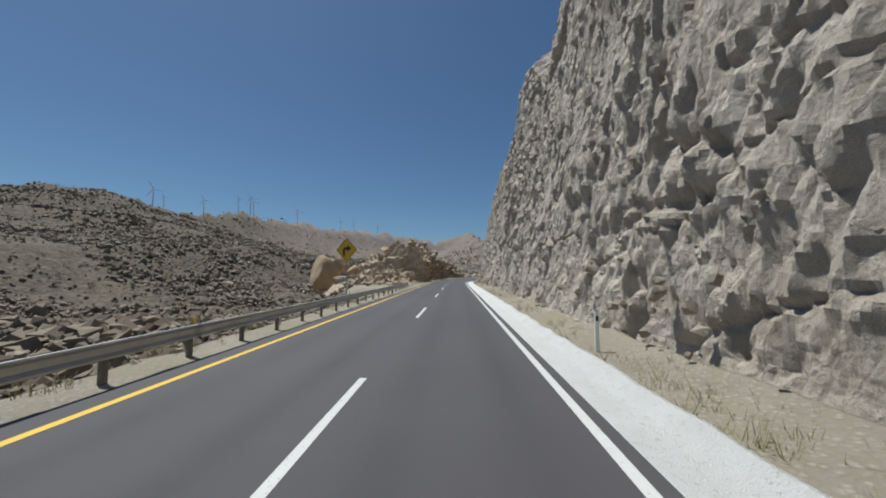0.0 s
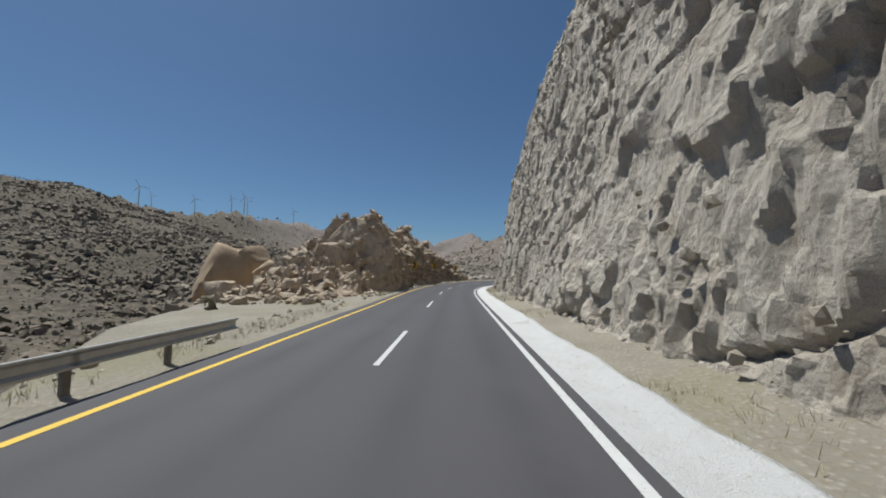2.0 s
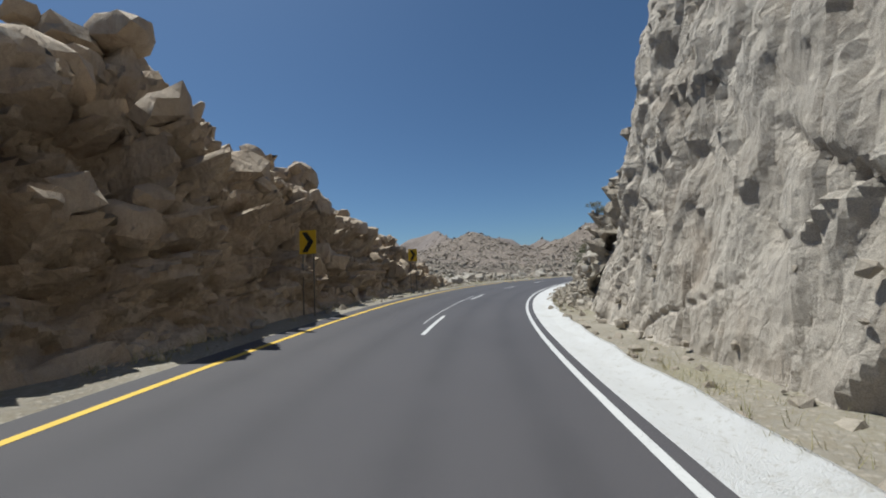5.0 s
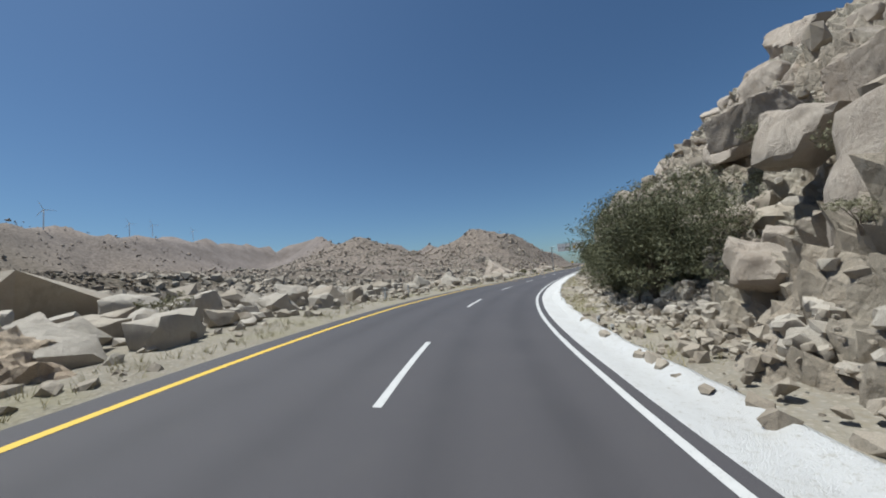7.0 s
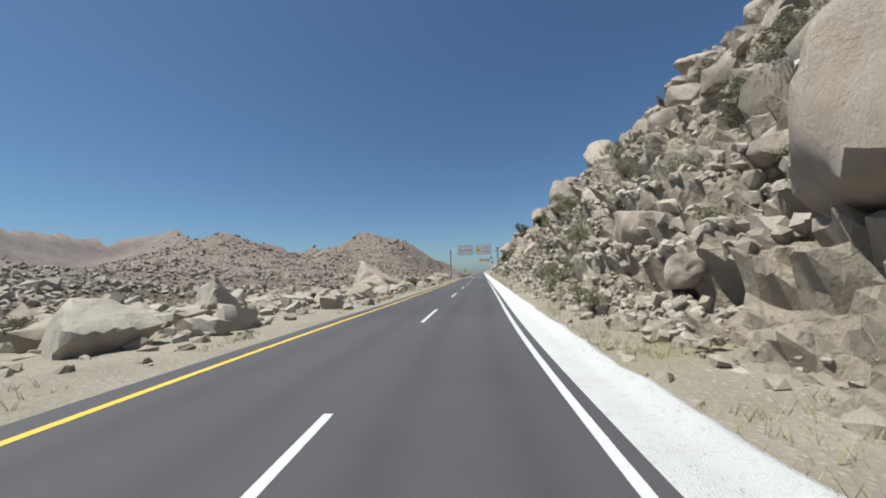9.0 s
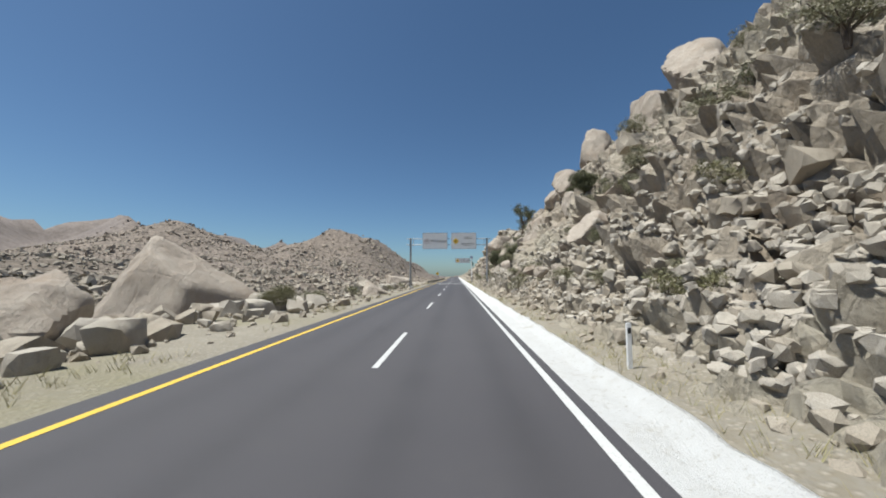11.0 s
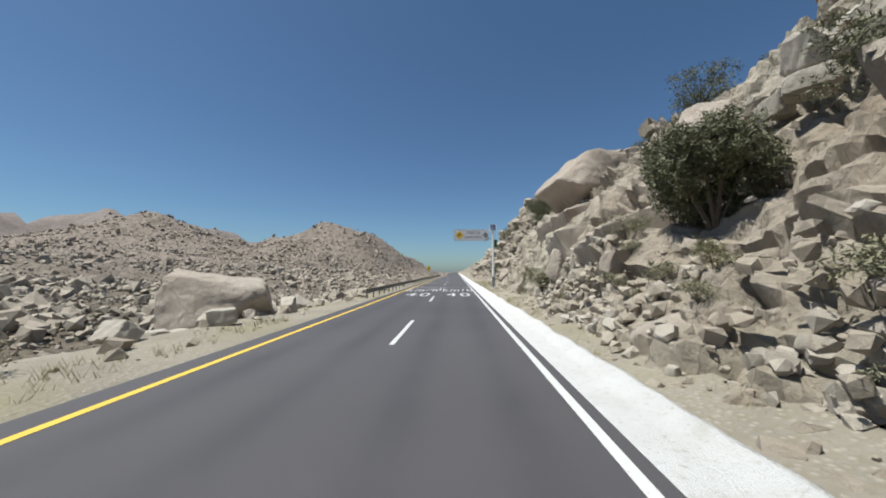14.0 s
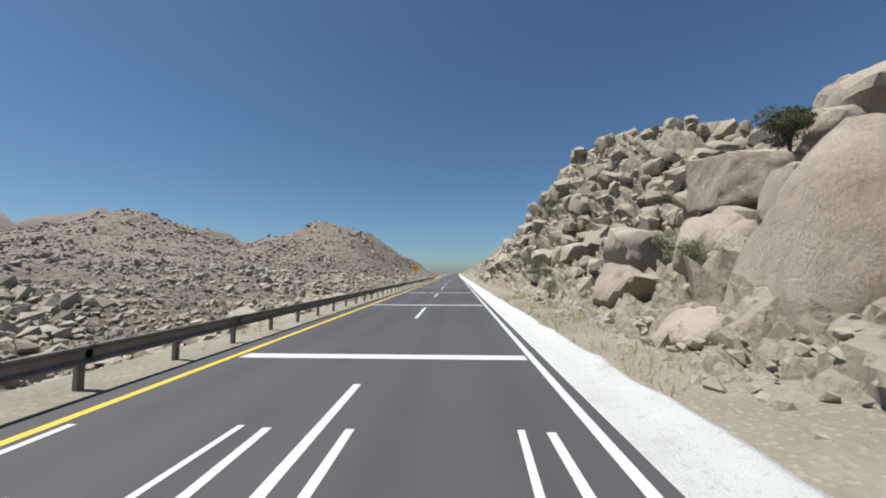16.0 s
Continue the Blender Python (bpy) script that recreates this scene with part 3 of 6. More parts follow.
for text, s, l, high, wide in (("40", 263.2, -1.5, 3.7, 2.0), ("40", 263.2, 1.9, 3.7, 2.0), ("km/h", 270.4, -1.75, 4.5, 3.1), ("km/h", 270.4, 1.85, 4.5, 3.0)):
    ob = letters(text, high / 0.72, WHITE_LINE, "road_lettering", road, Matrix(), 1.0, 0.001, 1.25)
    co = np.array([v.co for v in ob.data.vertices])
    ob.data.transform(on_road(s, l) @ Matrix.Diagonal((wide / np.ptp(co[:, 0]), high / np.ptp(co[:, 1]), 1, 1)))

# whitewashed gutter on the right, a shallow channel with a raised outer lip
gs = np.linspace(-60, 620, 1360)
prof = ((0.24, -0.005), (0.30, 0.012), (0.75, -0.03), (1.05, 0.02), (1.22, 0.13), (1.34, 0.12), (1.40, -0.25))
gv = []
for k, (dl, z) in enumerate(prof):
    l = right_edge(gs) + dl * (1 + 0.18 * bent(gs)) + (0.07 * fbm(gs * 0.8, gs * 0 + k * 0.2, 4, 31) if k > 2 else 0)
    x, y = at(gs, l)
    gv.append(np.stack([x, y, road_z(gs, l) + z + (0.03 * fbm(gs * 1.3, gs * 0, 3, 33) if k > 2 else 0)], 1))
gutter = new("gutter", mesh_of("gutter", np.stack(gv, 1).reshape(-1, 3), grid_faces(len(gs), len(prof))[:, ::-1], GUTTER, True))
tagged(gutter, "whitewashed concrete gutter along the road", "gutter", kind="structure")

# gravel verges
for name, l0, l1 in (("verge_right", lambda s: right_edge(s) + 1.3, lambda s: right_edge(s) + 3.1 + np.interp(s, [p[0] for p in AWAY], [p[1] for p in AWAY])), ("verge_left", lambda s: -np.maximum(10.5, np.interp(s, [p[0] for p in SHELF], [p[1] for p in SHELF]) + 2.5), lambda s: -4.1 - wider(s))):
    s = np.arange(-60, 420, 0.6)
    q = np.linspace(0, 1, 22)
    l = l0(s)[:, None] + (l1(s) - l0(s))[:, None] * q[None]
    ss = np.repeat(s[:, None], len(q), 1)
    x, y = at(ss, l)
    z = 0.05 * fbm(x * 0.9, y * 0.9, 4, 61) + 0.02
    z = z + road_z(ss, l)
    if name == "verge_right":
        z = z + 0.25 * q[None] ** 1.5
        z[:, 0] = -0.05 + road_z(s, l[:, 0])
        z[:, -1] -= 0.5
    else:
        drop = np.interp(ss, [p[0] for p in SHELF], [p[1] for p in SHELF])
        z = z - 0.09 * (1 - q[None]) - 0.55 * np.clip(-l - drop + 0.3, 0, 9) ** 1.15
        z[:, -1] = -0.02 + road_z(s, l[:, -1])
        z[:, 0] -= 0.5
    ob = new(name, mesh_of(name, np.stack([x, y, z], -1).reshape(-1, 3), grid_faces(len(s), len(q))[:, ::-1], VERGE, True))
    tagged(ob, "dusty gravel road shoulder with small stones", "verge", kind="structure")


# ---------- rock faces
from mathutils.bvhtree import BVHTree


def face(name, s, prof_l, prof_z, across, relief, mat, smooth, label, category="rock face"):
    """A rock face over the profile points, with its relief along the slope's own normal."""
    n = len(s)
    dl, dz = np.diff(prof_l, axis=1), np.diff(prof_z, axis=1)
    run = np.concatenate([np.zeros((n, 1)), np.cumsum(np.hypot(dl, dz), 1)], 1)
    w = np.linspace(0, 1, across) ** 1.25
    l, z = np.empty((n, across)), np.empty((n, across))
    for i in range(n):
        l[i], z[i] = np.interp(w * run[i, -1], run[i], prof_l[i]), np.interp(w * run[i, -1], run[i], prof_z[i])
    tl, tz = np.gradient(l, axis=1), np.gradient(z, axis=1)
    ln = np.hypot(tl, tz) + 1e-9
    nl, nz = -tz / ln, tl / ln
    if prof_l[0, -1] < prof_l[0, 0]:
        nl, nz = -nl, -nz
    ss = np.repeat(s[:, None], across, 1)
    u = w[None] * run[:, -1:]
    d = relief(ss, u, z) * np.clip(u / 0.8, 0, 1)
    l2 = l + nl * d
    x, y = at(ss, l2)
    zz = z + nz * d + road_z(ss, np.clip(l2, -9, 9)) * np.clip(1 - z / 6, 0, 1)
    f = grid_faces(n, across)
    if prof_l[0, -1] > prof_l[0, 0]:
        f = f[:, ::-1]
    ob = new(name, mesh_of(name, np.stack([x, y, zz], -1).reshape(-1, 3), f, mat, smooth))
    return tagged(ob, label, category, kind="structure")


def cliff_relief(s, u, z):
    """Split faces at five sizes that lean along the cliff, long cracks, drill grooves, and a few broken-out hollows."""
    wx, wy = 0.16 * fbm(s / 1.5, u / 2.2, 4, 501), 0.2 * fbm(s / 1.9, u / 1.7, 4, 505)
    k, j, warp = s + 0.22 * u, s - 0.12 * u, (wx, wy)
    ribs = np.clip(0.8 + 0.8 * fbm(s / 9, u / 7, 2, 611) + 0.03 * (z - 5), 0.3, 1.25)
    d = facets(k, u, 3.9, 3, 1.6, 0.09, 0.05, 40, 0, warp) + facets(j, u, 1.4, 13, 2.2, 0.14, 0.08, 32, 0.0, warp)
    d = d + (0.5 + 0.5 * ribs) * facets(k, u, 0.7, 23, 2.6, 0.33, 0.22, 30, 0.12, warp) + ribs * facets(j, u, 0.36, 27, 2.5, 0.52, 0.38, 26, 0.15, (0.5 * wx, 0.5 * wy))
    for run_, seed in ((k, 511), (j + 3.7, 521)):
        c = np.abs(value(run_ / 2.9, u / 9.0, seed))
        d = d - 0.5 * np.exp(-(c / 0.035) ** 2) * np.clip(1.6 * value(s / 5, u / 7, seed + 3), 0, 1)
    c = np.abs(value(s / 4.5, (u + 0.25 * s) / 2.4, 531))
    d = d - 0.35 * np.exp(-(c / 0.045) ** 2) * np.clip(1.5 * value(s / 6, u / 5, 533), 0, 1)
    row = np.floor(s / 1.55)
    off = np.abs(s - 1.55 * (row + 0.3 + 0.4 * hash01(row, row * 0 + 9)))
    d = d - 0.10 * np.exp(-(off / 0.07) ** 2) * np.clip(2.2 * value(s / 3.0, u / 4.5, 537) - 0.2, 0, 1)
    near = np.clip((26 - s) / 10, 0, 1)
    rib = 1 - np.abs(value(k / 0.62 + 0.5 * wx, u / 3.2 + wy, 561)) - 0.5 * np.abs(value(j / 0.34, u / 1.7, 563))
    splint = facets(k + 0.15 * u, u, 0.26, 29, 3.2, 0.55, 0.4, 22, 0.1, (0.5 * wx, 0.5 * wy))
    d = d * (1 - 0.35 * near) + 0.45 * near * splint + (0.10 + 0.14 * near) * rib + 0.35 * fbm(s / 9, u / 9, 3, 71) - 0.3
    calm = np.exp(-(((s - 32.3) / 0.85) ** 12 + ((z - 2.1) / 1.3) ** 12))
    return d * (1 - 0.93 * calm) - 0.22 * calm


cs = np.concatenate([np.arange(-9, 30, 0.085), np.arange(30, 106, 0.1)])
pl, pz = right_profile(cs)
pz = pz + (np.array([0, 0, 0, 0, 1, 2.2, 2.6, 2.6])[None] * fbm(cs / 7, cs * 0, 4, 81)[:, None])
cliff = face("cliff", cs, pl, pz, 245, cliff_relief, CLIFF, True, "tall blasted granite cliff with sharp broken facets")
cliff.data.set_sharp_from_angle(angle=radians(15))


CRACKS = ((258.4, 0.35), (262.3, -0.5), (266.7, 0.05), (271.2, 0.25))


def slope_relief(s, u, z):
    """Heaped worn blocks of mixed size with deep creases; a cut face with long cracks."""
    wx, wy = 0.5 * fbm(s / 3.1, u / 3.1, 3, 301), 0.5 * fbm(s / 3.1, u / 3.1, 3, 311)
    a, b = s + wx, u + wy
    heap_ = 1.3 * heaped(a + 0.4 * b, b * 1.15, 4.6, 143) + 1.0 * heaped(a, b * 1.2, 2.1, 153) + 0.55 * heaped(a - 0.3 * b, b * 1.2, 1.05, 163)
    warp = (0.5 * wx, 0.5 * wy)
    chip = facets(s, u, 2.3, 113, 0.9, 0.5, 0.4, 30, 0, warp) + facets(s + 0.2 * u, u, 1.0, 123, 0.8, 0.65, 0.45, 20, 0, warp) + facets(s, u, 0.6, 127, 0.9, 0.7, 0.45, 16, 0, warp)
    d = heap_ + chip + 0.6 * fbm(s / 11, u / 11, 3, 7) - 1.5
    foot = 0.75 * heaped(a, b * 1.1, 1.3, 183) + 0.5 * heaped(a, b, 0.7, 187) + 0.3 * broken(s, u, 0.6, 189, 1.2, 0.3, 2.4) - 0.75
    low = np.clip((3.4 - u) / 1.6, 0, 1)
    d = d * (1 - low) + foot * low
    f1, f2 = cells((a + 0.5 * b) / 4.4, (b - 0.35 * a) / 2.9, 461)[:2]
    g1, g2 = cells((a - 0.2 * b) / 1.9, (b + 0.3 * a) / 1.3, 471)[:2]
    bed = facets(s + 0.5 * u, u - 0.3 * s, 4.6, 463, 0.7, 0.30, 0.24, 60, 0, warp) + facets(s - 0.2 * u, u, 1.8, 473, 0.8, 0.30, 0.2, 30, 0, warp) + facets(s, u, 0.8, 475, 0.8, 0.22, 0.12, 20, 0, warp)
    bed = bed - 0.55 * np.exp(-((f2 - f1) / 0.05) ** 2) - 0.3 * np.exp(-((g2 - g1) / 0.06) ** 2) * np.clip(0.5 + 1.5 * value(s / 4, u / 4, 477), 0, 1)
    bed = bed + 0.55 * heaped(a, b * 1.1, 3.8, 479) + 0.7 * fbm(s / 9, u / 9, 3, 7) - 0.35
    w = np.interp(s, [p[0] for p in W_BED], [p[1] for p in W_BED]) * np.clip((u - 1.2) / 1.2, 0, 1) * np.clip((21 - u) / 5, 0, 1)
    d = d * (1 - w) + bed * w
    cut = facets(s - 0.4 * u, u, 3.4, 403, 1.1, 0.12, 0.08, 44, 0, warp) + facets(s + 0.5 * u, u, 1.5, 413, 0.8, 0.14, 0.06, 26, 0.05, warp) + facets(s - 0.3 * u, u, 0.7, 423, 1.2, 0.2, 0.08, 16, 0, warp) + 0.1 * fbm(s, u, 4, 433)
    for at_s, lean in CRACKS:
        far = np.abs(s - at_s - lean * (u - 3) - 0.25 * fbm(u / 1.3, s * 0 + at_s, 3, 441))
        cut = cut - 0.9 * np.exp(-(far / 0.2) ** 2)
    far = np.abs(u - 4.2 - 0.75 * (s - 262) - 0.4 * fbm(s / 1.5, s * 0, 3, 451))
    cut = cut - 0.5 * np.exp(-(far / 0.2) ** 2)
    w = np.interp(s, [p[0] for p in W_CUT], [p[1] for p in W_CUT]) * np.clip((11 - u) / 4, 0, 1)
    return (d * (1 - w) + cut * w) * np.clip(u / 0.8, 0.3, 1)


cs = np.concatenate([np.arange(103.5, 208, 0.21), np.arange(208, 252, 0.15), np.arange(252, 280, 0.11), np.arange(280, 347, 0.23)])
pl, pz = right_profile(cs)
slope = face("boulder_slope", cs, pl, pz, 172, slope_relief, HEAP, True, "steep slope of heaped pale granite boulders")
slope.data.set_sharp_from_angle(angle=radians(20))
SLOPE_TOP = BVHTree.FromPolygons([v.co[:] for v in slope.data.vertices], [p.vertices[:] for p in slope.data.polygons])
cs = np.arange(346, 800, 0.9)
pl, pz = right_profile(cs)
face("far_boulder_slope", cs, pl, pz, 60, slope_relief, HEAP, False, "distant slope of heaped pale granite boulders")

OUT_H = ((60, 0.2), (63.5, 0.8), (66, 1.6), (68.5, 3.2), (70.4, 5.0), (71.6, 7.4), (73.2, 8.3), (76.5, 7.6), (78.3, 6.9), (80, 6.9), (82.5, 7.3), (85, 8.0), (88.3, 9.2), (96, 9.8), (101, 9.4), (105, 8.6), (110, 7.2), (114.5, 5.2), (118, 3.8), (121, 2.6), (125, 1.0), (128, 0.2))
OUT_LZ = ((-5.5, -0.2), (-6.1, 0.05), (-6.6, 0.42), (-7.1, 0.74), (-8.3, 0.96), (-11.5, 0.9), (-15.0, 0.55), (-18.5, 0.15), (-22.0, -0.15), (-28.0, -0.5))


def outcrop_relief(s, u, z):
    """A great split slab at one end, broken and heaped blocks along the rest."""
    wx, wy = 0.25 * fbm(s / 2.0, u / 2.0, 4, 541), 0.25 * fbm(s / 2.0, u / 2.0, 4, 545)
    a, b = s + wx, u + wy
    slab_ = np.clip((a - 70.6) / 0.5, 0, 1) * np.clip((79.2 - 0.1 * u - a) / 0.6, 0, 1) * np.clip((10.5 - b) / 0.8, 0, 1)
    f1, f2 = cells(a / 3.4 + 0.3, b / 2.7, 547)[:2]
    warp = (wx, wy)
    plate = facets(s, u, 3.1, 203, 0.9, 0.16, 0.14, 50, 0, warp) + facets(s, u, 1.0, 205, 0.8, 0.3, 0.16, 24, 0, warp) + facets(s, u, 0.5, 207, 0.8, 0.35, 0.18, 18, 0, warp) - 0.42 * np.exp(-((f2 - f1) / 0.045) ** 2) + 0.9
    d = facets(s, u, 3.0, 213, 0.8, 0.5, 0.4, 60, 0, warp) + facets(s + 0.3 * u, u, 1.5, 223, 0.7, 0.8, 0.6, 44, 0.25, warp) + facets(s, u, 0.75, 227, 0.8, 0.8, 0.6, 34, 0, warp) + facets(s, u, 0.4, 229, 0.8, 0.7, 0.5, 26, 0, warp)
    d = d + 0.6 * heaped(a, b * 1.4, 2.4, 231) - 0.4
    d = d * (1 - slab_) + plate * slab_
    return (d + 0.3 * fbm(s / 6, u / 6, 3, 73)) * np.clip((z + 1.0) / 3.0, 0.15, 1)


cs = np.arange(60, 128, 0.12)
oh = np.interp(cs, [p[0] for p in OUT_H], [p[1] for p in OUT_H]) * np.interp(cs, (76, 86), (1.01, 0.88)) * (1 + 0.05 * fbm(cs / 3.5, cs * 0, 3, 83))
ol = np.repeat(np.array([p[0] for p in OUT_LZ])[None], len(cs), 0)
ol = ol - np.clip((cs - 79) / 5, 0, 1)[:, None] * np.array((0, 0.1, 0.5, 1.1, 1.5, 1.0, 0, 0, 0, 0))[None]
ol = ol - np.clip((73 - cs) / 5, 0, 1)[:, None] * np.array((0, 0.3, 1.1, 2.0, 2.4, 1.6, 0.6, 0, 0, 0))[None]
oz = np.array([p[1] for p in OUT_LZ])[None] * oh[:, None]
oz[:, 0] = -0.3
os_ = np.repeat(cs[:, None], ol.shape[1], 1)
ox, oy = at(os_, ol)
under = land(ox.ravel(), oy.ravel(), os_.ravel(), ol.ravel()).reshape(ol.shape) - 0.5
ends = np.clip(np.minimum((cs - 60) / 6, (127.8 - cs) / 6), 0, 1)[:, None]
oz = np.where(ol < -6, under * (1 - ends) + np.maximum(oz, under) * ends, oz)
oz[:, -1] = under[:, -1] - 1.5
oz[0] -= 1.0
oz[-1] -= 1.0
outcrop = face("rock_outcrop", cs, ol, oz, 230, outcrop_relief, OUTCROP, True, "brown fractured rock outcrop cut through beside the road")
outcrop.data.set_sharp_from_angle(angle=radians(16))
OUTCROP_TOP = BVHTree.FromPolygons([v.co[:] for v in outcrop.data.vertices], [p.vertices[:] for p in outcrop.data.polygons])


# ---------- boulders
def boulder_mesh(name, seed, mat, points=18, worn=0.07, cuts=2, squash=(1, 1, 1), rough=0.03):
    """A weathered block: the hull of a few points, its edges worn and its faces uneven."""
    rnd = np.random.default_rng(seed)
    k = np.arange(points) + 0.5
    up, ang = 1 - 2 * k / points, 2.39996 * k + seed
    n = np.stack([np.cos(ang) * np.sqrt(1 - up * up), np.sin(ang) * np.sqrt(1 - up * up), up], 1) + 0.3 * rnd.normal(size=(points, 3))
    n /= np.linalg.norm(n, axis=1)[:, None]
    n = np.sign(n) * np.abs(n) ** 0.75 * rnd.uniform(0.8, 1.1, points)[:, None] * np.array(squash)
    bm = bmesh.new()
    for p in n:
        bm.verts.new(p)
    got = bmesh.ops.convex_hull(bm, input=bm.verts[:])
    bmesh.ops.delete(bm, geom=list({g for g in got["geom_interior"] + got["geom_unused"] if isinstance(g, bmesh.types.BMVert)}), context="VERTS")
    bmesh.ops.dissolve_limit(bm, angle_limit=radians(14), verts=bm.verts[:], edges=bm.edges[:])
    if worn:
        bmesh.ops.bevel(bm, geom=bm.edges[:], offset=worn, segments=2, affect="EDGES", clamp_overlap=True)
    bmesh.ops.triangulate(bm, faces=bm.faces[:])
    for _ in range(cuts):
        long = [e for e in bm.edges if e.calc_length() > 0.28]
        bmesh.ops.subdivide_edges(bm, edges=long, cuts=1)
        bmesh.ops.triangulate(bm, faces=bm.faces[:])
    v = np.array([w.co[:] for w in bm.verts])
    f = np.array([[w.index for w in p.verts] for p in bm.faces]) if not bm.verts.index_update() else None
    bm.free()
    v = v * (1 + rough * fbm(v[:, 0] * 2.4 + seed, v[:, 1] * 2.4 + 1.9 * v[:, 2], 4, seed))[:, None]
    v = v / np.abs(v[:, 0]).max()
    me = mesh_of(name, v, f, mat, False)
    return me


def worn_mesh(name, seed, mat, planes=15, hard=40.0, squash=(1, 1, 1), rough=0.03, sub=4, given=None):
    """A great worn block: planes cut round it, their edges rounded, its skin uneven."""
    rnd = np.random.default_rng(seed)
    bm = bmesh.new()
    bmesh.ops.create_icosphere(bm, subdivisions=sub, radius=1)
    v = np.array([w.co[:] for w in bm.verts])
    f = np.array([[w.index for w in p.verts] for p in bm.faces])
    bm.free()
    if given:
        n, d = np.array(given)[:, :3], np.array(given)[:, 3]
        n = n / np.linalg.norm(n, axis=1)[:, None]
    else:
        k = np.arange(planes) + 0.5
        up, ang = 1 - 2 * k / planes, 2.39996 * k + seed
        n = np.stack([np.cos(ang) * np.sqrt(1 - up * up), np.sin(ang) * np.sqrt(1 - up * up), up], 1) + 0.3 * rnd.normal(size=(planes, 3))
        n /= np.linalg.norm(n, axis=1)[:, None]
        d = rnd.uniform(0.55, 1.0, planes)
    r = (np.clip(v @ n.T / d, 1e-3, None) ** hard).sum(1) ** (-1 / hard)
    p = v * r[:, None]
    r = r * (1 + rough * fbm(p[:, 0] * 2.2 + seed, p[:, 1] * 2.2 + 1.7 * p[:, 2], 4, seed) + 0.6 * rough * broken(p[:, 0] + 0.6 * p[:, 2], p[:, 1] - 0.5 * p[:, 2], 0.6, seed))
    v = v * r[:, None] * np.array(squash)
    v = v / np.abs(v[:, 0]).max()
    me = mesh_of(name, v, f, mat, True)
    me.set_sharp_from_angle(angle=radians(28 if sub > 3 else 40))
    return me


def joint_block(name, seed, mat, sub=2, hard=26.0):
    """A block split along three sets of joints: skewed box faces, a broken corner or two, worn edges."""
    rnd = np.random.default_rng(seed)
    given = []
    for axis_, far in ((0, 1.0), (1, rnd.uniform(0.6, 0.95)), (2, rnd.uniform(0.45, 0.85))):
        for side in (-1, 1):
            n = 0.16 * rnd.normal(size=3)
            n[axis_] += side
            given.append((*n, far * rnd.uniform(0.85, 1.05)))
    for _ in range(2 + seed % 3):
        n = rnd.normal(size=3)
        n /= np.linalg.norm(n)
        given.append((*n, rnd.uniform(0.72, 0.95)))
    return worn_mesh(name, seed, mat, 0, hard, (1, 1, 1), 0.05, sub, given)


SQUASH = ((1, 0.85, 0.75), (1, 0.9, 0.95), (1, 0.75, 0.6), (0.9, 1, 0.85))
LUMPS = [worn_mesh("boulder", 900 + k, BOULDER, 11 + k % 7, (16, 9, 22, 12)[k % 4], SQUASH[k % 4], 0.1, 4) for k in range(20)]
TOPS = [max(v.co.z for v in me.vertices) for me in LUMPS]
TANS = {k: worn_mesh("boulder", 900 + k, TAN, 11 + k % 7, (16, 9, 22, 12)[k % 4], SQUASH[k % 4], 0.06, 4) for k in (1, 8, 9, 12, 13)}
SMALL = [joint_block("boulder", 900 + k, BOULDER, 4, (20, 28, 14)[k % 3]) if k % 3 else worn_mesh("boulder", 900 + k, BOULDER, 11 + k % 7, 16, SQUASH[k % 4], 0.09, 4) for k in range(20)]
PALES = [joint_block("boulder", 950 + k, PALE, 4, (22, 30, 15)[k % 3]) if k % 4 else worn_mesh("boulder", 900 + k, PALE, 11 + k % 7, 14, SQUASH[k % 4], 0.09, 4) for k in range(20)]
BLOCKS = [joint_block("block", 930 + k, PALE, 2, (22, 30, 16)[k % 3]) for k in range(18)]
WORN = [joint_block("worn_block", 1010 + k, STONE, 2, (24, 34, 18)[k % 3]) for k in range(14)]
RUST = [joint_block("block", 1110 + k, OUTCROP, 2, (24, 34, 18)[k % 3]) for k in range(14)]
CHIPS = [boulder_mesh("chip", 960 + k, STONE, 13 + k % 4, 0.0, 0, SQUASH[k % 4], 0.03) for k in range(14)]
CRUMBS = [boulder_mesh("crumb", 990 + k, STONE, 10, 0.0, 0, SQUASH[k % 4], 0.05) for k in range(14)]
MOTES = [boulder_mesh("crumb", 1210 + k, STONE, 7, 0.0, 0, SQUASH[k % 4], 0.05) for k in range(14)]
rng = np.random.default_rng(11)


def surface(s, l):
    """Height of the visible ground beside the road: the heaped slope on the right, the land on the left."""
    s, l = np.atleast_1d(np.asarray(s, float)), np.atleast_1d(np.asarray(l, float))
    x, y = at(s, l)
    rl, rz = right_profile(s)
    return np.where(l > 5, interp_rows(l, rl, rz) + road_z(s, l) * np.clip(1 - rz.max(1) / 60, 0, 1),
                    np.where(-l < np.interp(s, [p[0] for p in SHELF], [p[1] for p in SHELF]), road_z(s, l) - 0.04, land(x, y, s, l)))


def on_top(s, l):
    """Height of the rocks themselves beside the road."""
    z = surface(s, l)
    x, y = at(s, l)
    for i in range(len(z)):
        if l[i] > 5.4 and 104 < s[i] < 346:
            hit = SLOPE_TOP.ray_cast(Vector((float(x[i]), float(y[i]), 70)), Vector((0, 0, -1)))[0]
            if hit is not None:
                z[i] = max(hit.z, z[i] - 0.6)
    return z


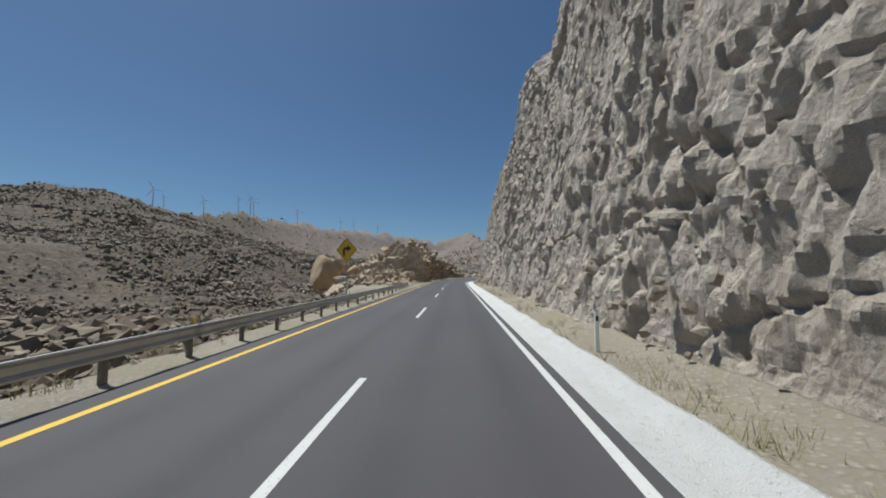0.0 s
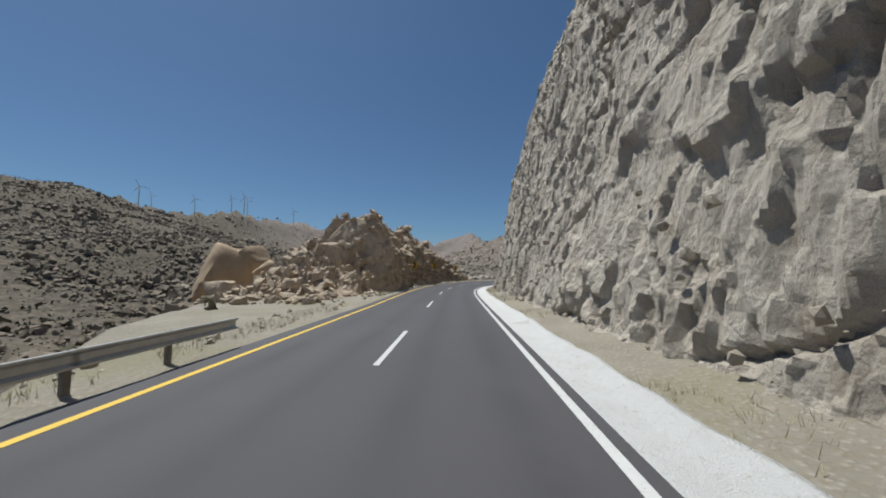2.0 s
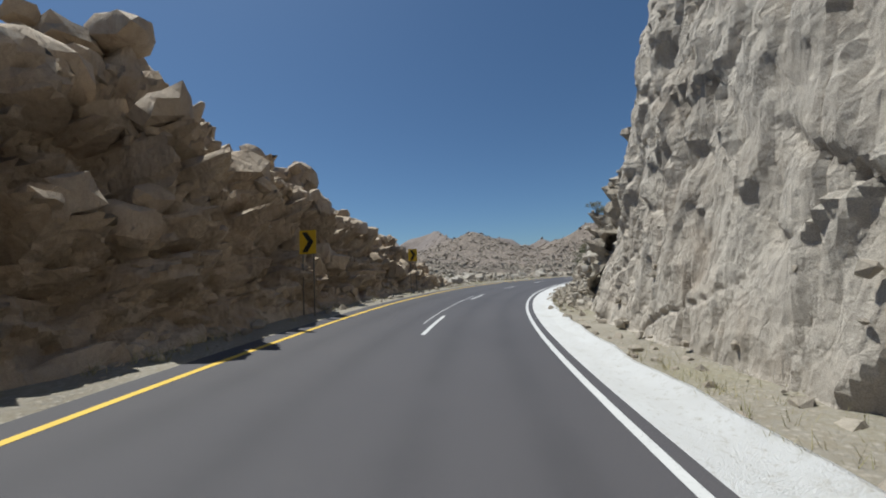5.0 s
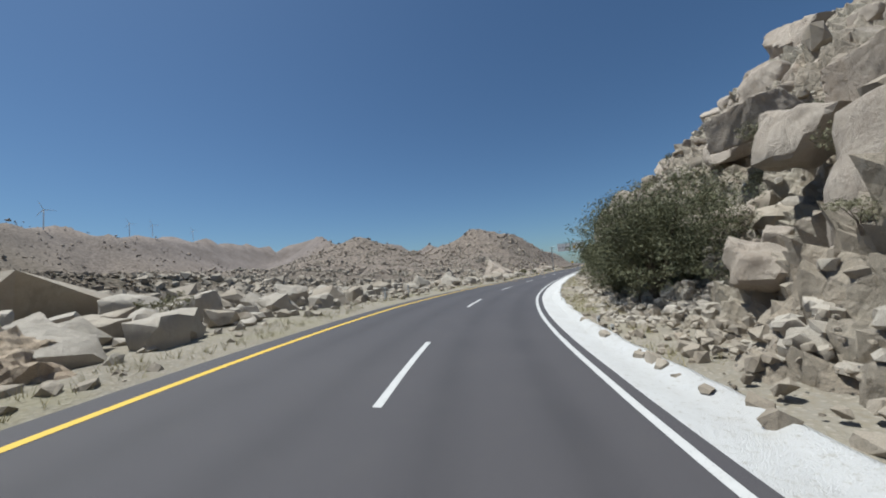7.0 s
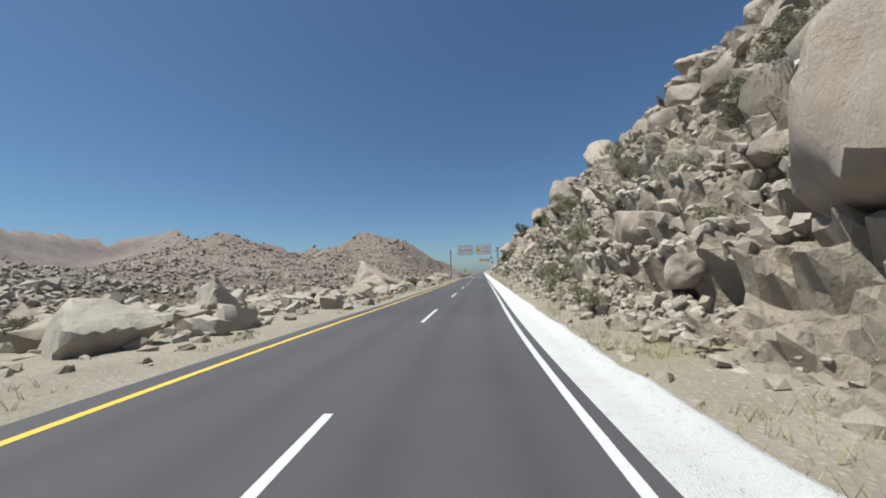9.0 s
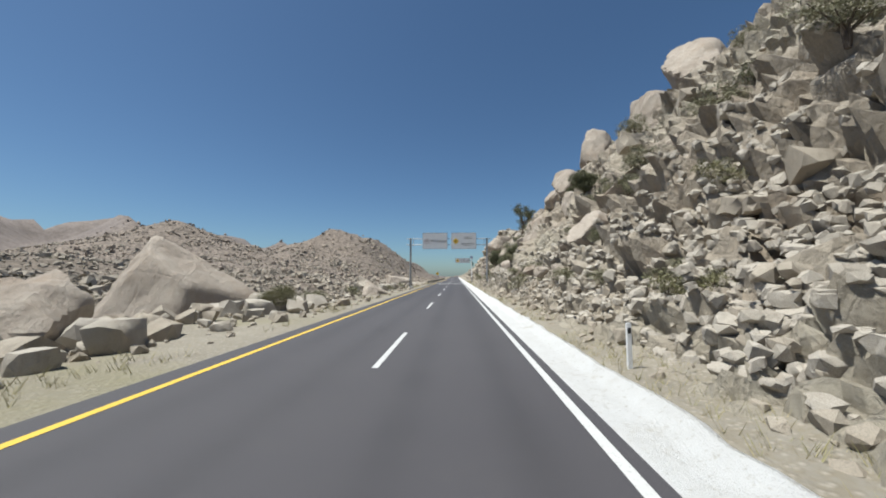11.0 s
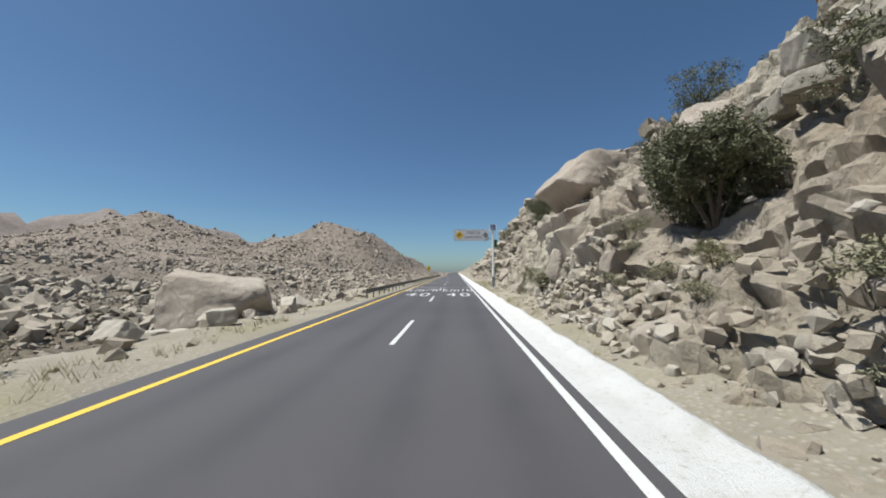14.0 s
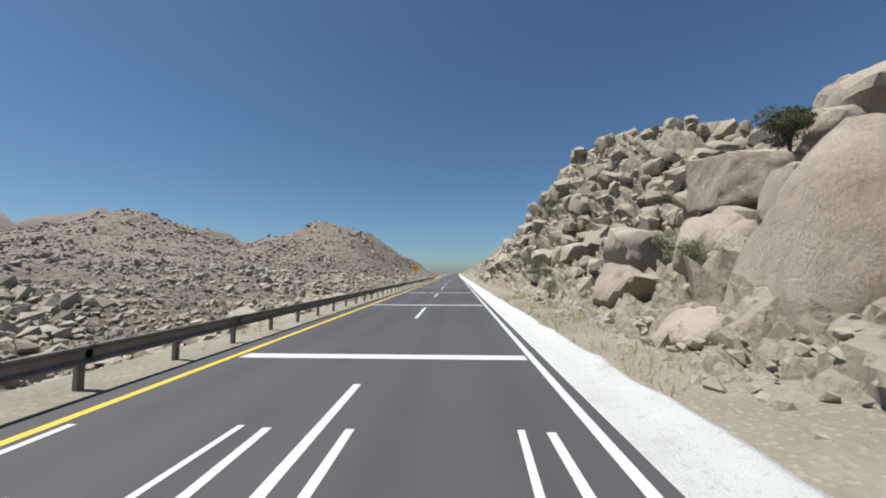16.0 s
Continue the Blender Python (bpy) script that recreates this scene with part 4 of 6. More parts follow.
# s, l, height of the middle, width, depth, height, shape, turn, lean
GREAT = (
    (156.0, 11.1, 5.0, 9.8, 6.4, 8.2, 1, 10, 6), (149.2, 10.5, 2.1, 4.8, 3.8, 6.6, 9, 40, 0), (151.2, 8.8, 1.0, 2.4, 2.2, 2.2, 9, 30, 0), (152.6, 9.9, 2.2, 2.4, 2.0, 1.7, 4, 60, 0),
    (161.5, 19.0, 9.4, 7.0, 5.0, 4.4, 8, 20, 25), (166, 14.6, 6.6, 4.6, 4.4, 3.6, 5, 70, 15), (172, 17.5, 9.4, 4.4, 4.0, 3.4, 12, 10, 20),
    (127, 17.6, 9.2, 5.4, 5.0, 4.6, 4, 40, 10), (118.5, 11.2, 5.2, 4.4, 4.4, 4.4, 10, 10, 20), (129.8, 10.0, 1.2, 2.6, 2.4, 2.4, 14, 20, 0),
    (125.8, 10.9, 2.6, 6.4, 6.0, 6.0, 1, 10, 24), (131.4, 16.6, 7.6, 4.2, 3.6, 2.8, "s", 12, 12), (133.6, 14.0, 6.3, 3.8, 3.4, 3.0, 8, 20, 10), (141.5, 16.4, 9.2, 4.0, 3.6, 2.6, "s", 30, 20), (147.5, 17.0, 9.4, 6.5, 4.5, 3.2, 1, 20, 30),
    (178, 33.5, 28.2, 5.0, 5.0, 6.0, 12, 30, 0), (179.5, 31.4, 25.0, 4.6, 4.4, 4.8, 5, 60, 10), (176, 35.6, 28.4, 6.0, 5.0, 5.6, 8, 10, 10), (174, 30.0, 23.0, 6.0, 5.0, 4.4, 4, 50, 15), (170.5, 27.0, 19.6, 5.6, 5.0, 3.8, 13, 20, 20), (181, 28.6, 22.6, 4.4, 4.0, 3.6, 2, 0, 0))
GREAT_2 = (
    (216, 25.8, 21.6, 7.4, 6.0, 8.4, 12, 15, 0), (227.4, 20.0, 18.0, 8.4, 6.0, 7.6, 1, 40, 12), (197.6, 13.4, 5.0, 5.0, 3.6, 2.6, "s", 8, 10), (204.4, 15.2, 8.8, 7.6, 3.8, 3.0, "s", -5, 40),
    (203.7, 10.2, 4.5, 4.0, 2.4, 2.1, "s", 25, 48), (200.8, 10.4, 2.8, 3.8, 2.4, 1.6, "s", 0, 4), (211.8, 20.4, 15.6, 6.2, 5.0, 4.6, "t", -10, -8), (208.0, 8.7, 0.3, 4.8, 2.8, 3.6, 1, 20, 0), (207.4, 13.0, 2.9, 5.4, 3.4, 6.0, "s", 20, 62),
    (207.8, 11.8, 5.4, 3.6, 3.2, 3.0, 5, 50, 20), (222.8, 12.8, 6.0, 5.4, 4.2, 4.8, "s", 15, -12), (222.8, 14.9, 12.4, 3.8, 3.6, 4.4, 12, 10, 10), (218.4, 8.7, 2.0, 2.4, 2.2, 2.7, 17, 20, 0),
    (218.9, 14.4, 9.6, 4.2, 3.8, 3.6, 8, 80, 20), (229.2, 13.8, 8.8, 3.6, 3.2, 2.9, 4, 30, 15), (226.4, 12.0, 6.2, 4.0, 3.2, 3.0, "s", 30, 25), (233.6, 17.0, 13.2, 5.6, 5.0, 4.0, 9, 60, 15))
GREAT_3 = (
    (240.8, 9.8, 2.0, 3.2, 3.0, 3.4, 13, 20, 10), (239.0, 8.4, 0.9, 2.2, 2.0, 2.2, 5, 60, 5), (245.4, 11.8, 3.2, 3.6, 3.4, 3.4, "s", 8, 36), (248.2, 10.0, 2.4, 5.0, 4.0, 5.0, "s", -4, 30), (253.0, 9.6, 2.4, 4.6, 4.2, 5.2, "s", -10, 24), (236.8, 9.0, 1.6, 3.6, 3.2, 3.6, 13, 40, 10),
    (246.4, 17.2, 9.6, 5.6, 4.6, 5.0, 8, 5, 10), (251.8, 14.4, 8.9, 7.0, 5.0, 4.0, 1, 20, 14), (259.6, 11.2, 8.6, 6.4, 5.6, 5.2, "n", 0, 6), (257.8, 11.6, 4.4, 7.0, 5.0, 5.4, "s", 10, 24),
    (245.2, 7.5, 0.7, 2.8, 2.2, 1.9, "w", 0, 0), (241.9, 7.4, 0.4, 3.2, 2.6, 2.6, 5, 20, 0), (238.6, 11.4, 5.2, 4.6, 3.4, 3.0, "s", 20, 28),
    (236, 15.2, 10.2, 4.8, 4.4, 4.4, 16, 45, 10), (250.5, 10.4, 3.0, 4.2, 4.0, 4.2, 5, 20, 10), (233, 10.4, 4.6, 3.6, 3.4, 3.2, 4, 0, 10), (285.0, 15.4, 6.4, 3.7, 3.6, 2.8, "t", 6, 5),
    (280.6, 9.9, 0.3, 3.6, 3.0, 3.2, 1, 30, 0), (278.2, 8.4, 0.2, 2.8, 2.4, 2.5, 5, 70, 0), (282.4, 11.8, 2.7, 4.0, 3.2, 3.2, 13, 40, 5), (276.4, 10.9, 2.0, 6.6, 5.0, 7.6, 9, 150, 16),
    (287, 25.0, 10.4, 7.0, 6.0, 6.0, 4, 20, 10), (291, 28.5, 12.0, 8.0, 7.0, 7.0, 8, 40, 10), (285.6, 26.5, 13.6, 4.6, 4.6, 4.6, 12, 0, 0), (288, 22.4, 9.2, 4.4, 4.0, 3.6, 2, 60, 10),
    (284.2, 9.4, 1.4, 3.2, 2.8, 2.6, 8, 10, 0), (281.2, 14.4, 4.6, 4.0, 3.6, 3.4, 8, 60, 8), (290, 20, 8.5, 6.0, 5.6, 5.0, 0, 70, 15), (268.5, 17.0, 10.2, 5.0, 5.0, 4.0, 6, 10, 0), (288.5, 12.0, 3.0, 4.2, 4.0, 3.4, 2, 40, 10))


def taken(s, l):
    """Where a great boulder lies."""
    s, l = np.atleast_1d(np.asarray(s, float)), np.atleast_1d(np.asarray(l, float))
    busy = np.zeros(len(s), bool)
    for row in GREAT + GREAT_2 + GREAT_3:
        busy |= (s > row[0] - 0.5 * row[4] - 0.9) & (s < row[0] + 0.3 * row[4]) & (np.abs(l - row[1]) < 0.45 * row[3])
    return busy


def boulder(s, l, size, kind, turn=0.0, tilt=0.0, lean=0.0, sink=0.25, up=0.0, label="pale weathered granite boulder on the rocky slope", group="boulders on the slope", pale=False):
    x, y = at(s, l)
    z = float(surface(s, l)[0]) + up
    me, top = (PALES if pale else LUMPS if size > 3.4 else SMALL)[kind % 20], TOPS[kind % 20]
    ob = new("boulder", me)
    ob.matrix_basis = pose(float(x), float(y), z + size / 2 * top * (1 - 2 * sink), tilt, lean, turn + math.degrees(float(heading(s)))) @ Matrix.Scale(size / 2, 4)
    return tagged(ob, label, "boulder", group)


def merged(name, base, places, mat, label, category="stones", smooth=False):
    """Many small pieces, too many to count, in one mesh; places: rows x, y, z, size, turn, squash."""
    vs, fs, off = [], [], 0
    shapes = [(np.array([v.co[:] for v in me.vertices]), np.array([p.vertices[:] for p in me.polygons])) for me in base]
    rnd = np.random.default_rng(5)
    for k, (x, y, z, size, turn, squash) in enumerate(places):
        co, f = shapes[k % len(shapes)]
        c, sn = math.cos(turn), math.sin(turn)
        t = rnd.uniform(-0.7, 0.7)
        ct, st = math.cos(t), math.sin(t)
        p = co * (size / 2) * np.array([1, 1, squash])
        p = np.stack([p[:, 0], p[:, 1] * ct - p[:, 2] * st, p[:, 1] * st + p[:, 2] * ct], 1)
        p = np.stack([p[:, 0] * c - p[:, 1] * sn, p[:, 0] * sn + p[:, 1] * c, p[:, 2]], 1) + np.array([x, y, z])
        vs.append(p)
        fs.append(f + off)
        off += len(co)
    ob = new(name, mesh_of(name, np.concatenate(vs), np.concatenate(fs), mat, smooth))
    if smooth:
        ob.data.set_sharp_from_angle(angle=radians(34))
    return tagged(ob, label, category, kind="stuff")


def scatter(n, s0, s1, l0, l1, small, large, power=2.0):
    """Rows for merged(): stones of mixed size between two lines beside the road."""
    s, l = rng.uniform(s0, s1, n), rng.uniform(l0, l1, n)
    size = small + (large - small) * rng.uniform(0, 1, n) ** power
    x, y = at(s, l)
    return np.stack([x, y, surface(s, l) + 0.15 * size, size, rng.uniform(0, 6.28, n), rng.uniform(0.8, 1.25, n)], 1)


def hillside(n, far0, far1, small, large, s0=-60, s1=420, lean=1.4, fan=False):
    """Rows for merged(): blocks strewn over the ravine and the hills to the left, along the road or fanning out from its bend."""
    if fan:
        a, r = np.radians(rng.uniform(*fan, n)), far0 + (far1 - far0) * rng.uniform(0, 1, n) ** lean
        x0, y0 = at(110, 0)
        x, y = x0 - r * np.sin(a), y0 + r * np.cos(a)
    else:
        s, l = rng.uniform(s0, s1, n), -(far0 + (far1 - far0) * rng.uniform(0, 1, n) ** lean)
        x, y = at(s, l)
        x, y = x + rng.normal(0, 6, n), y + rng.normal(0, 6, n)
    ss, ll = plan_of(x, y)
    ok = ll < -min(far0 * 0.85, 40)
    x, y, ss, ll = x[ok], y[ok], ss[ok], ll[ok]
    clump = fbm(x / 22, y / 22, 3, 91)
    size = (small + (large - small) * rng.uniform(0, 1, len(x)) ** 2.4) * np.clip(1 + 0.7 * clump, 0.4, 2)
    return np.stack([x, y, land(x, y, ss, ll) + 0.2 * size, size, rng.uniform(0, 6.28, len(x)), rng.uniform(0.8, 1.3, len(x))], 1)


def rock(s, l, z, size, kind, turn=0.0, tilt=0.0, lean=0.0, flat=1.0, label="huge pale rounded granite boulder resting on the slope"):
    """A great boulder whose middle is at height z."""
    x, y = at(s, l)
    ob = new("boulder", LUMPS[kind % 20])
    ob.matrix_basis = pose(float(x), float(y), z, tilt, lean, turn + math.degrees(float(heading(s)))) @ Matrix.Diagonal((size / 2, size / 2, size / 2 * flat, 1))
    return tagged(ob, label, "boulder", "boulders on the slope")


def great(s, l, z, wide, deep, high, kind, turn=0.0, lean=0.0, tilt=0.0, mesh=None, label="huge pale weathered granite boulder on the slope", group="boulders on the slope"):
    """A great boulder with its middle at z: its width across the road, depth along it and height; lean lifts its right end."""
    me = mesh or LUMPS[kind % 20]
    co = np.array([v.co[:] for v in me.vertices])
    half = np.abs(co).max(0)
    x, y = at(s, l)
    ob = new("boulder", me)
    ob.matrix_basis = pose(float(x), float(y), z, tilt, -lean, turn + math.degrees(float(heading(s)))) @ Matrix.Diagonal((wide / 2 / half[0], deep / 2 / half[1], high / 2 / half[2], 1))
    return tagged(ob, label, "boulder", group)


# a pointed block with one steep side and one long slope, a slab with flat faces, and a worn block with a flat top
WEDGE = worn_mesh("boulder", 71, BOULDER, 0, 26, (1, 1, 1), 0.05, 5, ((-0.97, 0.0, 0.25, 0.95), (0.42, -0.08, 0.9, 0.42), (0.1, -0.85, 0.5, 0.62), (0.0, 0.9, 0.4, 0.7), (-0.5, -0.6, 0.6, 0.72), (0.8, -0.5, 0.3, 0.85), (0, 0, -1, 0.55)))
SLAB = worn_mesh("boulder", 72, BOULDER, 0, 40, (1, 1, 1), 0.05, 5, ((1, 0.1, 0.15, 1.0), (-1, -0.15, 0.1, 1.0), (0.1, 1, 0.1, 0.9), (-0.12, -1, 0.16, 0.85), (0.08, 0.1, 1, 0.6), (-0.06, 0.05, -1, 0.6), (0.7, -0.6, 0.5, 0.92), (-0.6, -0.5, -0.6, 0.95)))
TABLE = worn_mesh("boulder", 73, BOULDER, 0, 22, (1, 1, 1), 0.06, 5, ((1, 0.1, 0.3, 0.95), (-1, -0.1, 0.05, 0.95), (0.1, 1, 0.2, 0.9), (-0.1, -1, 0.45, 0.8), (0.04, -0.12, 1, 0.72), (0, 0, -1, 0.8), (-0.7, -0.7, 0.1, 0.95), (0.6, -0.6, -0.5, 0.85)))
SNOUT = worn_mesh("boulder", 74, BOULDER, 0, 20, (1, 1, 1), 0.07, 5, ((-0.75, -0.1, 0.66, 0.72), (-0.72, -0.2, -0.66, 0.70), (0.3, -1, 0.25, 0.8), (0.1, 0.2, 1, 0.85), (1, 0, 0, 1.1), (0.1, 1, 0.1, 0.9), (0.2, -0.4, -0.9, 0.75), (-0.4, -0.8, 0.4, 0.85)))
MESHES = {"w": WEDGE, "s": SLAB, "t": TABLE, "n": SNOUT}
for s, l, z, wide, deep, high, shape, turn, lean in GREAT + GREAT_2 + GREAT_3:
    great(s, l, z, wide, deep, high, shape if isinstance(shape, int) else 0, turn, lean, 0, MESHES.get(shape))
SIDE = dict(label="great pale granite boulder on the stony shoulder", group="boulders on the shoulder")
great(201.5, -14.4, 1.2, 10.0, 6.5, 6.4, 0, 4, 0, 0, WEDGE, **SIDE)
great(192.0, -11.2, 0.5, 4.6, 3.2, 3.4, 14, 0, 0, 0, None, **SIDE)
great(218.2, -7.0, 0.4, 3.6, 2.6, 2.1, 0, 5, 0, 0, WEDGE, **SIDE)
great(249.7, -9.3, 0.5, 5.2, 4.2, 2.9, 0, 24, -5, 0, TABLE, **SIDE)
for s, l, size, kind in ((246.4, -6.9, 1.1, 5), (247.2, -7.9, 1.4, 9), (245.6, -8.2, 1.3, 2), (246.8, -9.4, 1.6, 6), (250.4, -6.4, 1.0, 7)):
    boulder(s, l, size, kind, 40 * kind, 0, 0, 0.22, 0, "pale granite boulder lying on the stony shoulder", "boulders on the shoulder", True)
for s, l, size, kind in ((243.6, 11.6, 1.3, 3), (244.2, 12.5, 1.5, 7), (244.9, 13.6, 1.7, 10), (243.0, 12.4, 1.0, 14), (244.6, 11.7, 0.9, 18), (243.7, 13.4, 1.2, 1)):
    boulder(s, l, size, kind, 50 * kind, 10, 0, 0.2, 0.1, "whitish broken granite boulder on the rocky slope", "boulders on the slope", True)
for s, l, size, kind, turn in ((152, 8.8, 2.4, 4, 0), (160, 8.4, 2.2, 6, 30), (164, 9.2, 2.8, 4, 10), (144, 9.4, 2.2, 12, 0), (235, 7.6, 1.3, 9, 0), (229.5, 7.8, 1.6, 3, 40), (226, 7.5, 1.3, 8, 80),
                               (222.5, 7.6, 1.8, 15, 10), (214, 7.6, 1.5, 2, 60), (210.5, 8.0, 2.0, 18, 20), (206, 7.8, 1.6, 6, 0), (201.5, 7.6, 1.4, 11, 50), (246, 7.4, 1.3, 16, 0), (253.4, 7.6, 1.5, 0, 30)):
    boulder(s, l, size, kind, turn, 0, 0, 0.25, 0)
for k in range(150):
    s = 106 + 190 * (k + rng.uniform(0, 1)) / 150
    l = 7.6 + 10 * rng.uniform(0, 1) ** 1.2 + float(np.interp(s, [p[0] for p in AWAY], [p[1] for p in AWAY]))
    size = (0.7 + 2.2 * rng.uniform(0, 1) ** 2.6) * (0.5 if l < 10 else 1.0)
    if 253 < s < 277 and l < 13 or 180 < s < 217 and l < 12.5 or 212 < s < 254 and 8 < l < 18 or taken(s, l)[0]:
        continue
    boulder(s, l, size, int(rng.integers(20)), rng.uniform(0, 360), rng.uniform(-25, 25), rng.uniform(-25, 25), 0.25, 0.15)
for k in range(60):
    s, l = rng.uniform(150, 200), 18 + 17 * rng.uniform(0, 1)
    if not taken(s, l)[0]:
        boulder(s, l, 1.4 + 2.6 * rng.uniform(0, 1) ** 1.8, int(rng.integers(20)), rng.uniform(0, 360), rng.uniform(-20, 20), rng.uniform(-20, 20), 0.22, 0.1)
LEFT = dict(label="pale granite boulder lying on the stony shoulder", group="boulders on the shoulder", pale=True)
for s, l, size, kind, turn, tilt, lean in (
        (131, -14.6, 2.6, 6, 45, 0, 0), (127, -7.8, 1.2, 5, 20, 10, 0), (129, -11.5, 2.0, 2, 100, 0, 0), (125, -9.5, 1.5, 9, 0, 0, 20), (135, -9.8, 1.8, 13, 50, 0, 0),
        (203, -10.2, 2.2, 10, 70, 0, 0), (209, -9.2, 1.9, 8, 10, 0, 0), (206, -8.2, 1.3, 1, 0, 0, 0),
        (221, -7.6, 1.6, 6, 30, 0, 0), (252, -9.8, 4.2, 17, 40, 0, 0),
        (250, -7.6, 1.4, 3, 90, 0, 0), (254.5, -7.2, 1.2, 5, 0, 0, 0), (229, -7.9, 1.7, 9, 15, 0, 0), (234, -7.4, 1.2, 11, 65, 0, 0)):
    boulder(s, l, size, kind, turn, tilt, lean, 0.22, 0, **LEFT)
for k in range(60):
    s, l = rng.uniform(119, 204), -7.6 - 9 * rng.uniform(0, 1) ** 0.8
    boulder(s, l, (0.6 + 1.7 * rng.uniform(0, 1) ** 1.8), int(rng.integers(20)), rng.uniform(0, 360), rng.uniform(-30, 30), rng.uniform(-30, 30), 0.25, 0, **LEFT)
for k in range(55):
    s, l = rng.uniform(204, 262), -6.9 - 4.5 * rng.uniform(0, 1)
    boulder(s, l, (0.5 + 1.8 * rng.uniform(0, 1) ** 1.8), int(rng.integers(20)), rng.uniform(0, 360), rng.uniform(-30, 30), rng.uniform(-30, 30), 0.25, 0, **LEFT)
OUTB = dict(label="brown weathered boulder on top of the rock outcrop", group="boulders on the outcrop")

TANB = "great tan rounded boulder leaning at the end of the outcrop"
for row in ((74.2, -20.8, 2.6, 4.6, 1, 0, 0, 0, 0.9, TANB), (78.5, -25.5, 4.0, 5.0, 9, 60, 0, 0, 0.9, TANB), (77.0, -16.4, 5.0, 2.8, 13, 20, 0, -10, 0.8, TANB), (78.6, -18.2, 6.0, 2.4, 1, 70, 0, 0, 0.8, TANB), (75.6, -18.4, 3.0, 3.2, 8, 20, 0, 0, 0.8, TANB), (74.4, -15.6, 2.4, 2.6, 9, 0, 0, 0, 0.8, TANB), (79.6, -15.4, 7.4, 2.4, 12, 50, 0, 0, 0.8, TANB), (84.0, -21.5, 3.2, 5.0, 8, 0, 0, 20, 0.8, TANB)):
    rock(*row).data = TANS[row[4]]
great(77.0, -28.6, 1.4, 7.4, 6.5, 10.0, 12, 20, 14, 0, TANS[12], TANB)


def outcrop_z(s, l):
    """Height of the outcrop's own rock."""
    s, l = np.atleast_1d(np.asarray(s, float)), np.atleast_1d(np.asarray(l, float))
    x, y = at(s, l)
    hits = [OUTCROP_TOP.ray_cast(Vector((float(a), float(b), 40)), Vector((0, 0, -1)))[0] for a, b in zip(x, y)]
    return np.array([h.z if h is not None else g for h, g in zip(hits, surface(s, l))])


for s, l, size, kind, turn, tilt in ((70, -12, 2.6, 13, 40, 0), (71, -15, 2.2, 5, 0, 20), (68, -17, 2.4, 4, 80, 0),
                                     (74, -10.8, 1.8, 6, 20, 10), (66, -13, 1.8, 0, 10, 0), (65, -10, 1.6, 12, 50, 0), (67, -21, 2.6, 14, 0, 0), (86, -11, 1.8, 8, 0, 0)):
    split = boulder(s, l, size, kind, turn, tilt, 0, 0.3, float(outcrop_z(s, l)[0] - surface(s, l)[0]), **OUTB)
    split.data = RUST[kind % 14]


def heap(n, s0, s1, l0, l1, small, large, power, on=on_top):
    """Rows for merged(): larger blocks on a given surface."""
    s, l = rng.uniform(s0, s1, n), rng.uniform(l0, l1, n)
    l = np.where(l > 0, l + np.interp(s, [p[0] for p in AWAY], [p[1] for p in AWAY]), l)
    size = small + (large - small) * rng.uniform(0, 1, n) ** power
    size = np.where((l > 0) & (l < 9) & (s < 290) | (s > 180) & (s < 217) & (l > 0) & (l < 12.5), np.minimum(0.2 + 0.4 * size, 1.1), size)
    bare = (s > 254) & (s < 277) & (l > 0) & (l < 12.5) | taken(s, l) | (s > 211) & (s < 255) & (l > 8.4) & (l < 18) & (rng.uniform(0, 1, n) < 0.85) | (s > 180) & (s < 214) & (l > 11.5) & (l < 24) & (rng.uniform(0, 1, n) < 0.55)
    s, l, size = s[~bare], l[~bare], size[~bare]
    n = len(s)
    x, y = at(s, l)
    return np.stack([x, y, on(s, l) + 0.2 * size, size, rng.uniform(0, 6.28, n), rng.uniform(0.8, 1.25, n)], 1)


merged("outcrop_blocks", RUST, np.concatenate([heap(330, 79, 121, -13, -6.6, 0.5, 2.0, 1.6, outcrop_z), heap(230, 62, 76, -20, -7.4, 0.4, 1.3, 2.0, outcrop_z), heap(120, 80, 119, -8, -6.2, 0.3, 1.0, 1.8, outcrop_z), heap(260, 57, 68, -17, -7.5, 0.15, 0.9, 2.2)]), OUTCROP, "broken brown blocks along the top of the outcrop", "boulders", True)
merged("slope_blocks", WORN, np.concatenate([heap(640, 106, 300, 7.6, 26, 0.5, 2.6, 2.2), heap(420, 119, 206, -28, -7.5, 0.5, 1.7, 1.8), heap(700, 296, 346, 6.6, 34, 1.0, 2.8, 1.4)]), STONE, "countless angular granite blocks heaped on the slopes", "boulders", True)
merged("ravine_boulders", CHIPS, np.concatenate([hillside(900, 9, 60, 0.5, 2.2, 110, 300), hillside(900, 18, 60, 0.4, 1.6, -60, 110), hillside(2200, 9.5, 34, 0.35, 1.9, 190, 330, 1.0)]), STONE, "countless pale boulders strewn over the ravine side", "boulders")
merged("dark_hillside_boulders", MOTES, np.concatenate([hillside(13000, 16, 260, 0.6, 2.8, -10, 95, 1.0), hillside(24000, 60, 620, 0.9, 3.4, 0, 0, 0.7, (64, 118))]), DARK_STONE, "countless brown boulders over the scrubby hillside", "boulders")
merged("hillside_boulders", MOTES, np.concatenate([hillside(13000, 16, 200, 0.7, 3.0, 130, 440, 1.0), hillside(15000, 120, 900, 1.3, 4.6, 0, 0, 0.9, (-4, 66)), hillside(3000, 14, 240, 1.5, 6.0, 460, 1100, 1.0)]), STONE, "countless pale boulders over the far hillside", "boulders")
merged("mountain_boulders", MOTES, hillside(6000, 500, 1500, 2.5, 7.0, 0, 0, 0.9, (-4, 100)), HILL_STONE, "countless boulders on the distant mountains", "boulders")
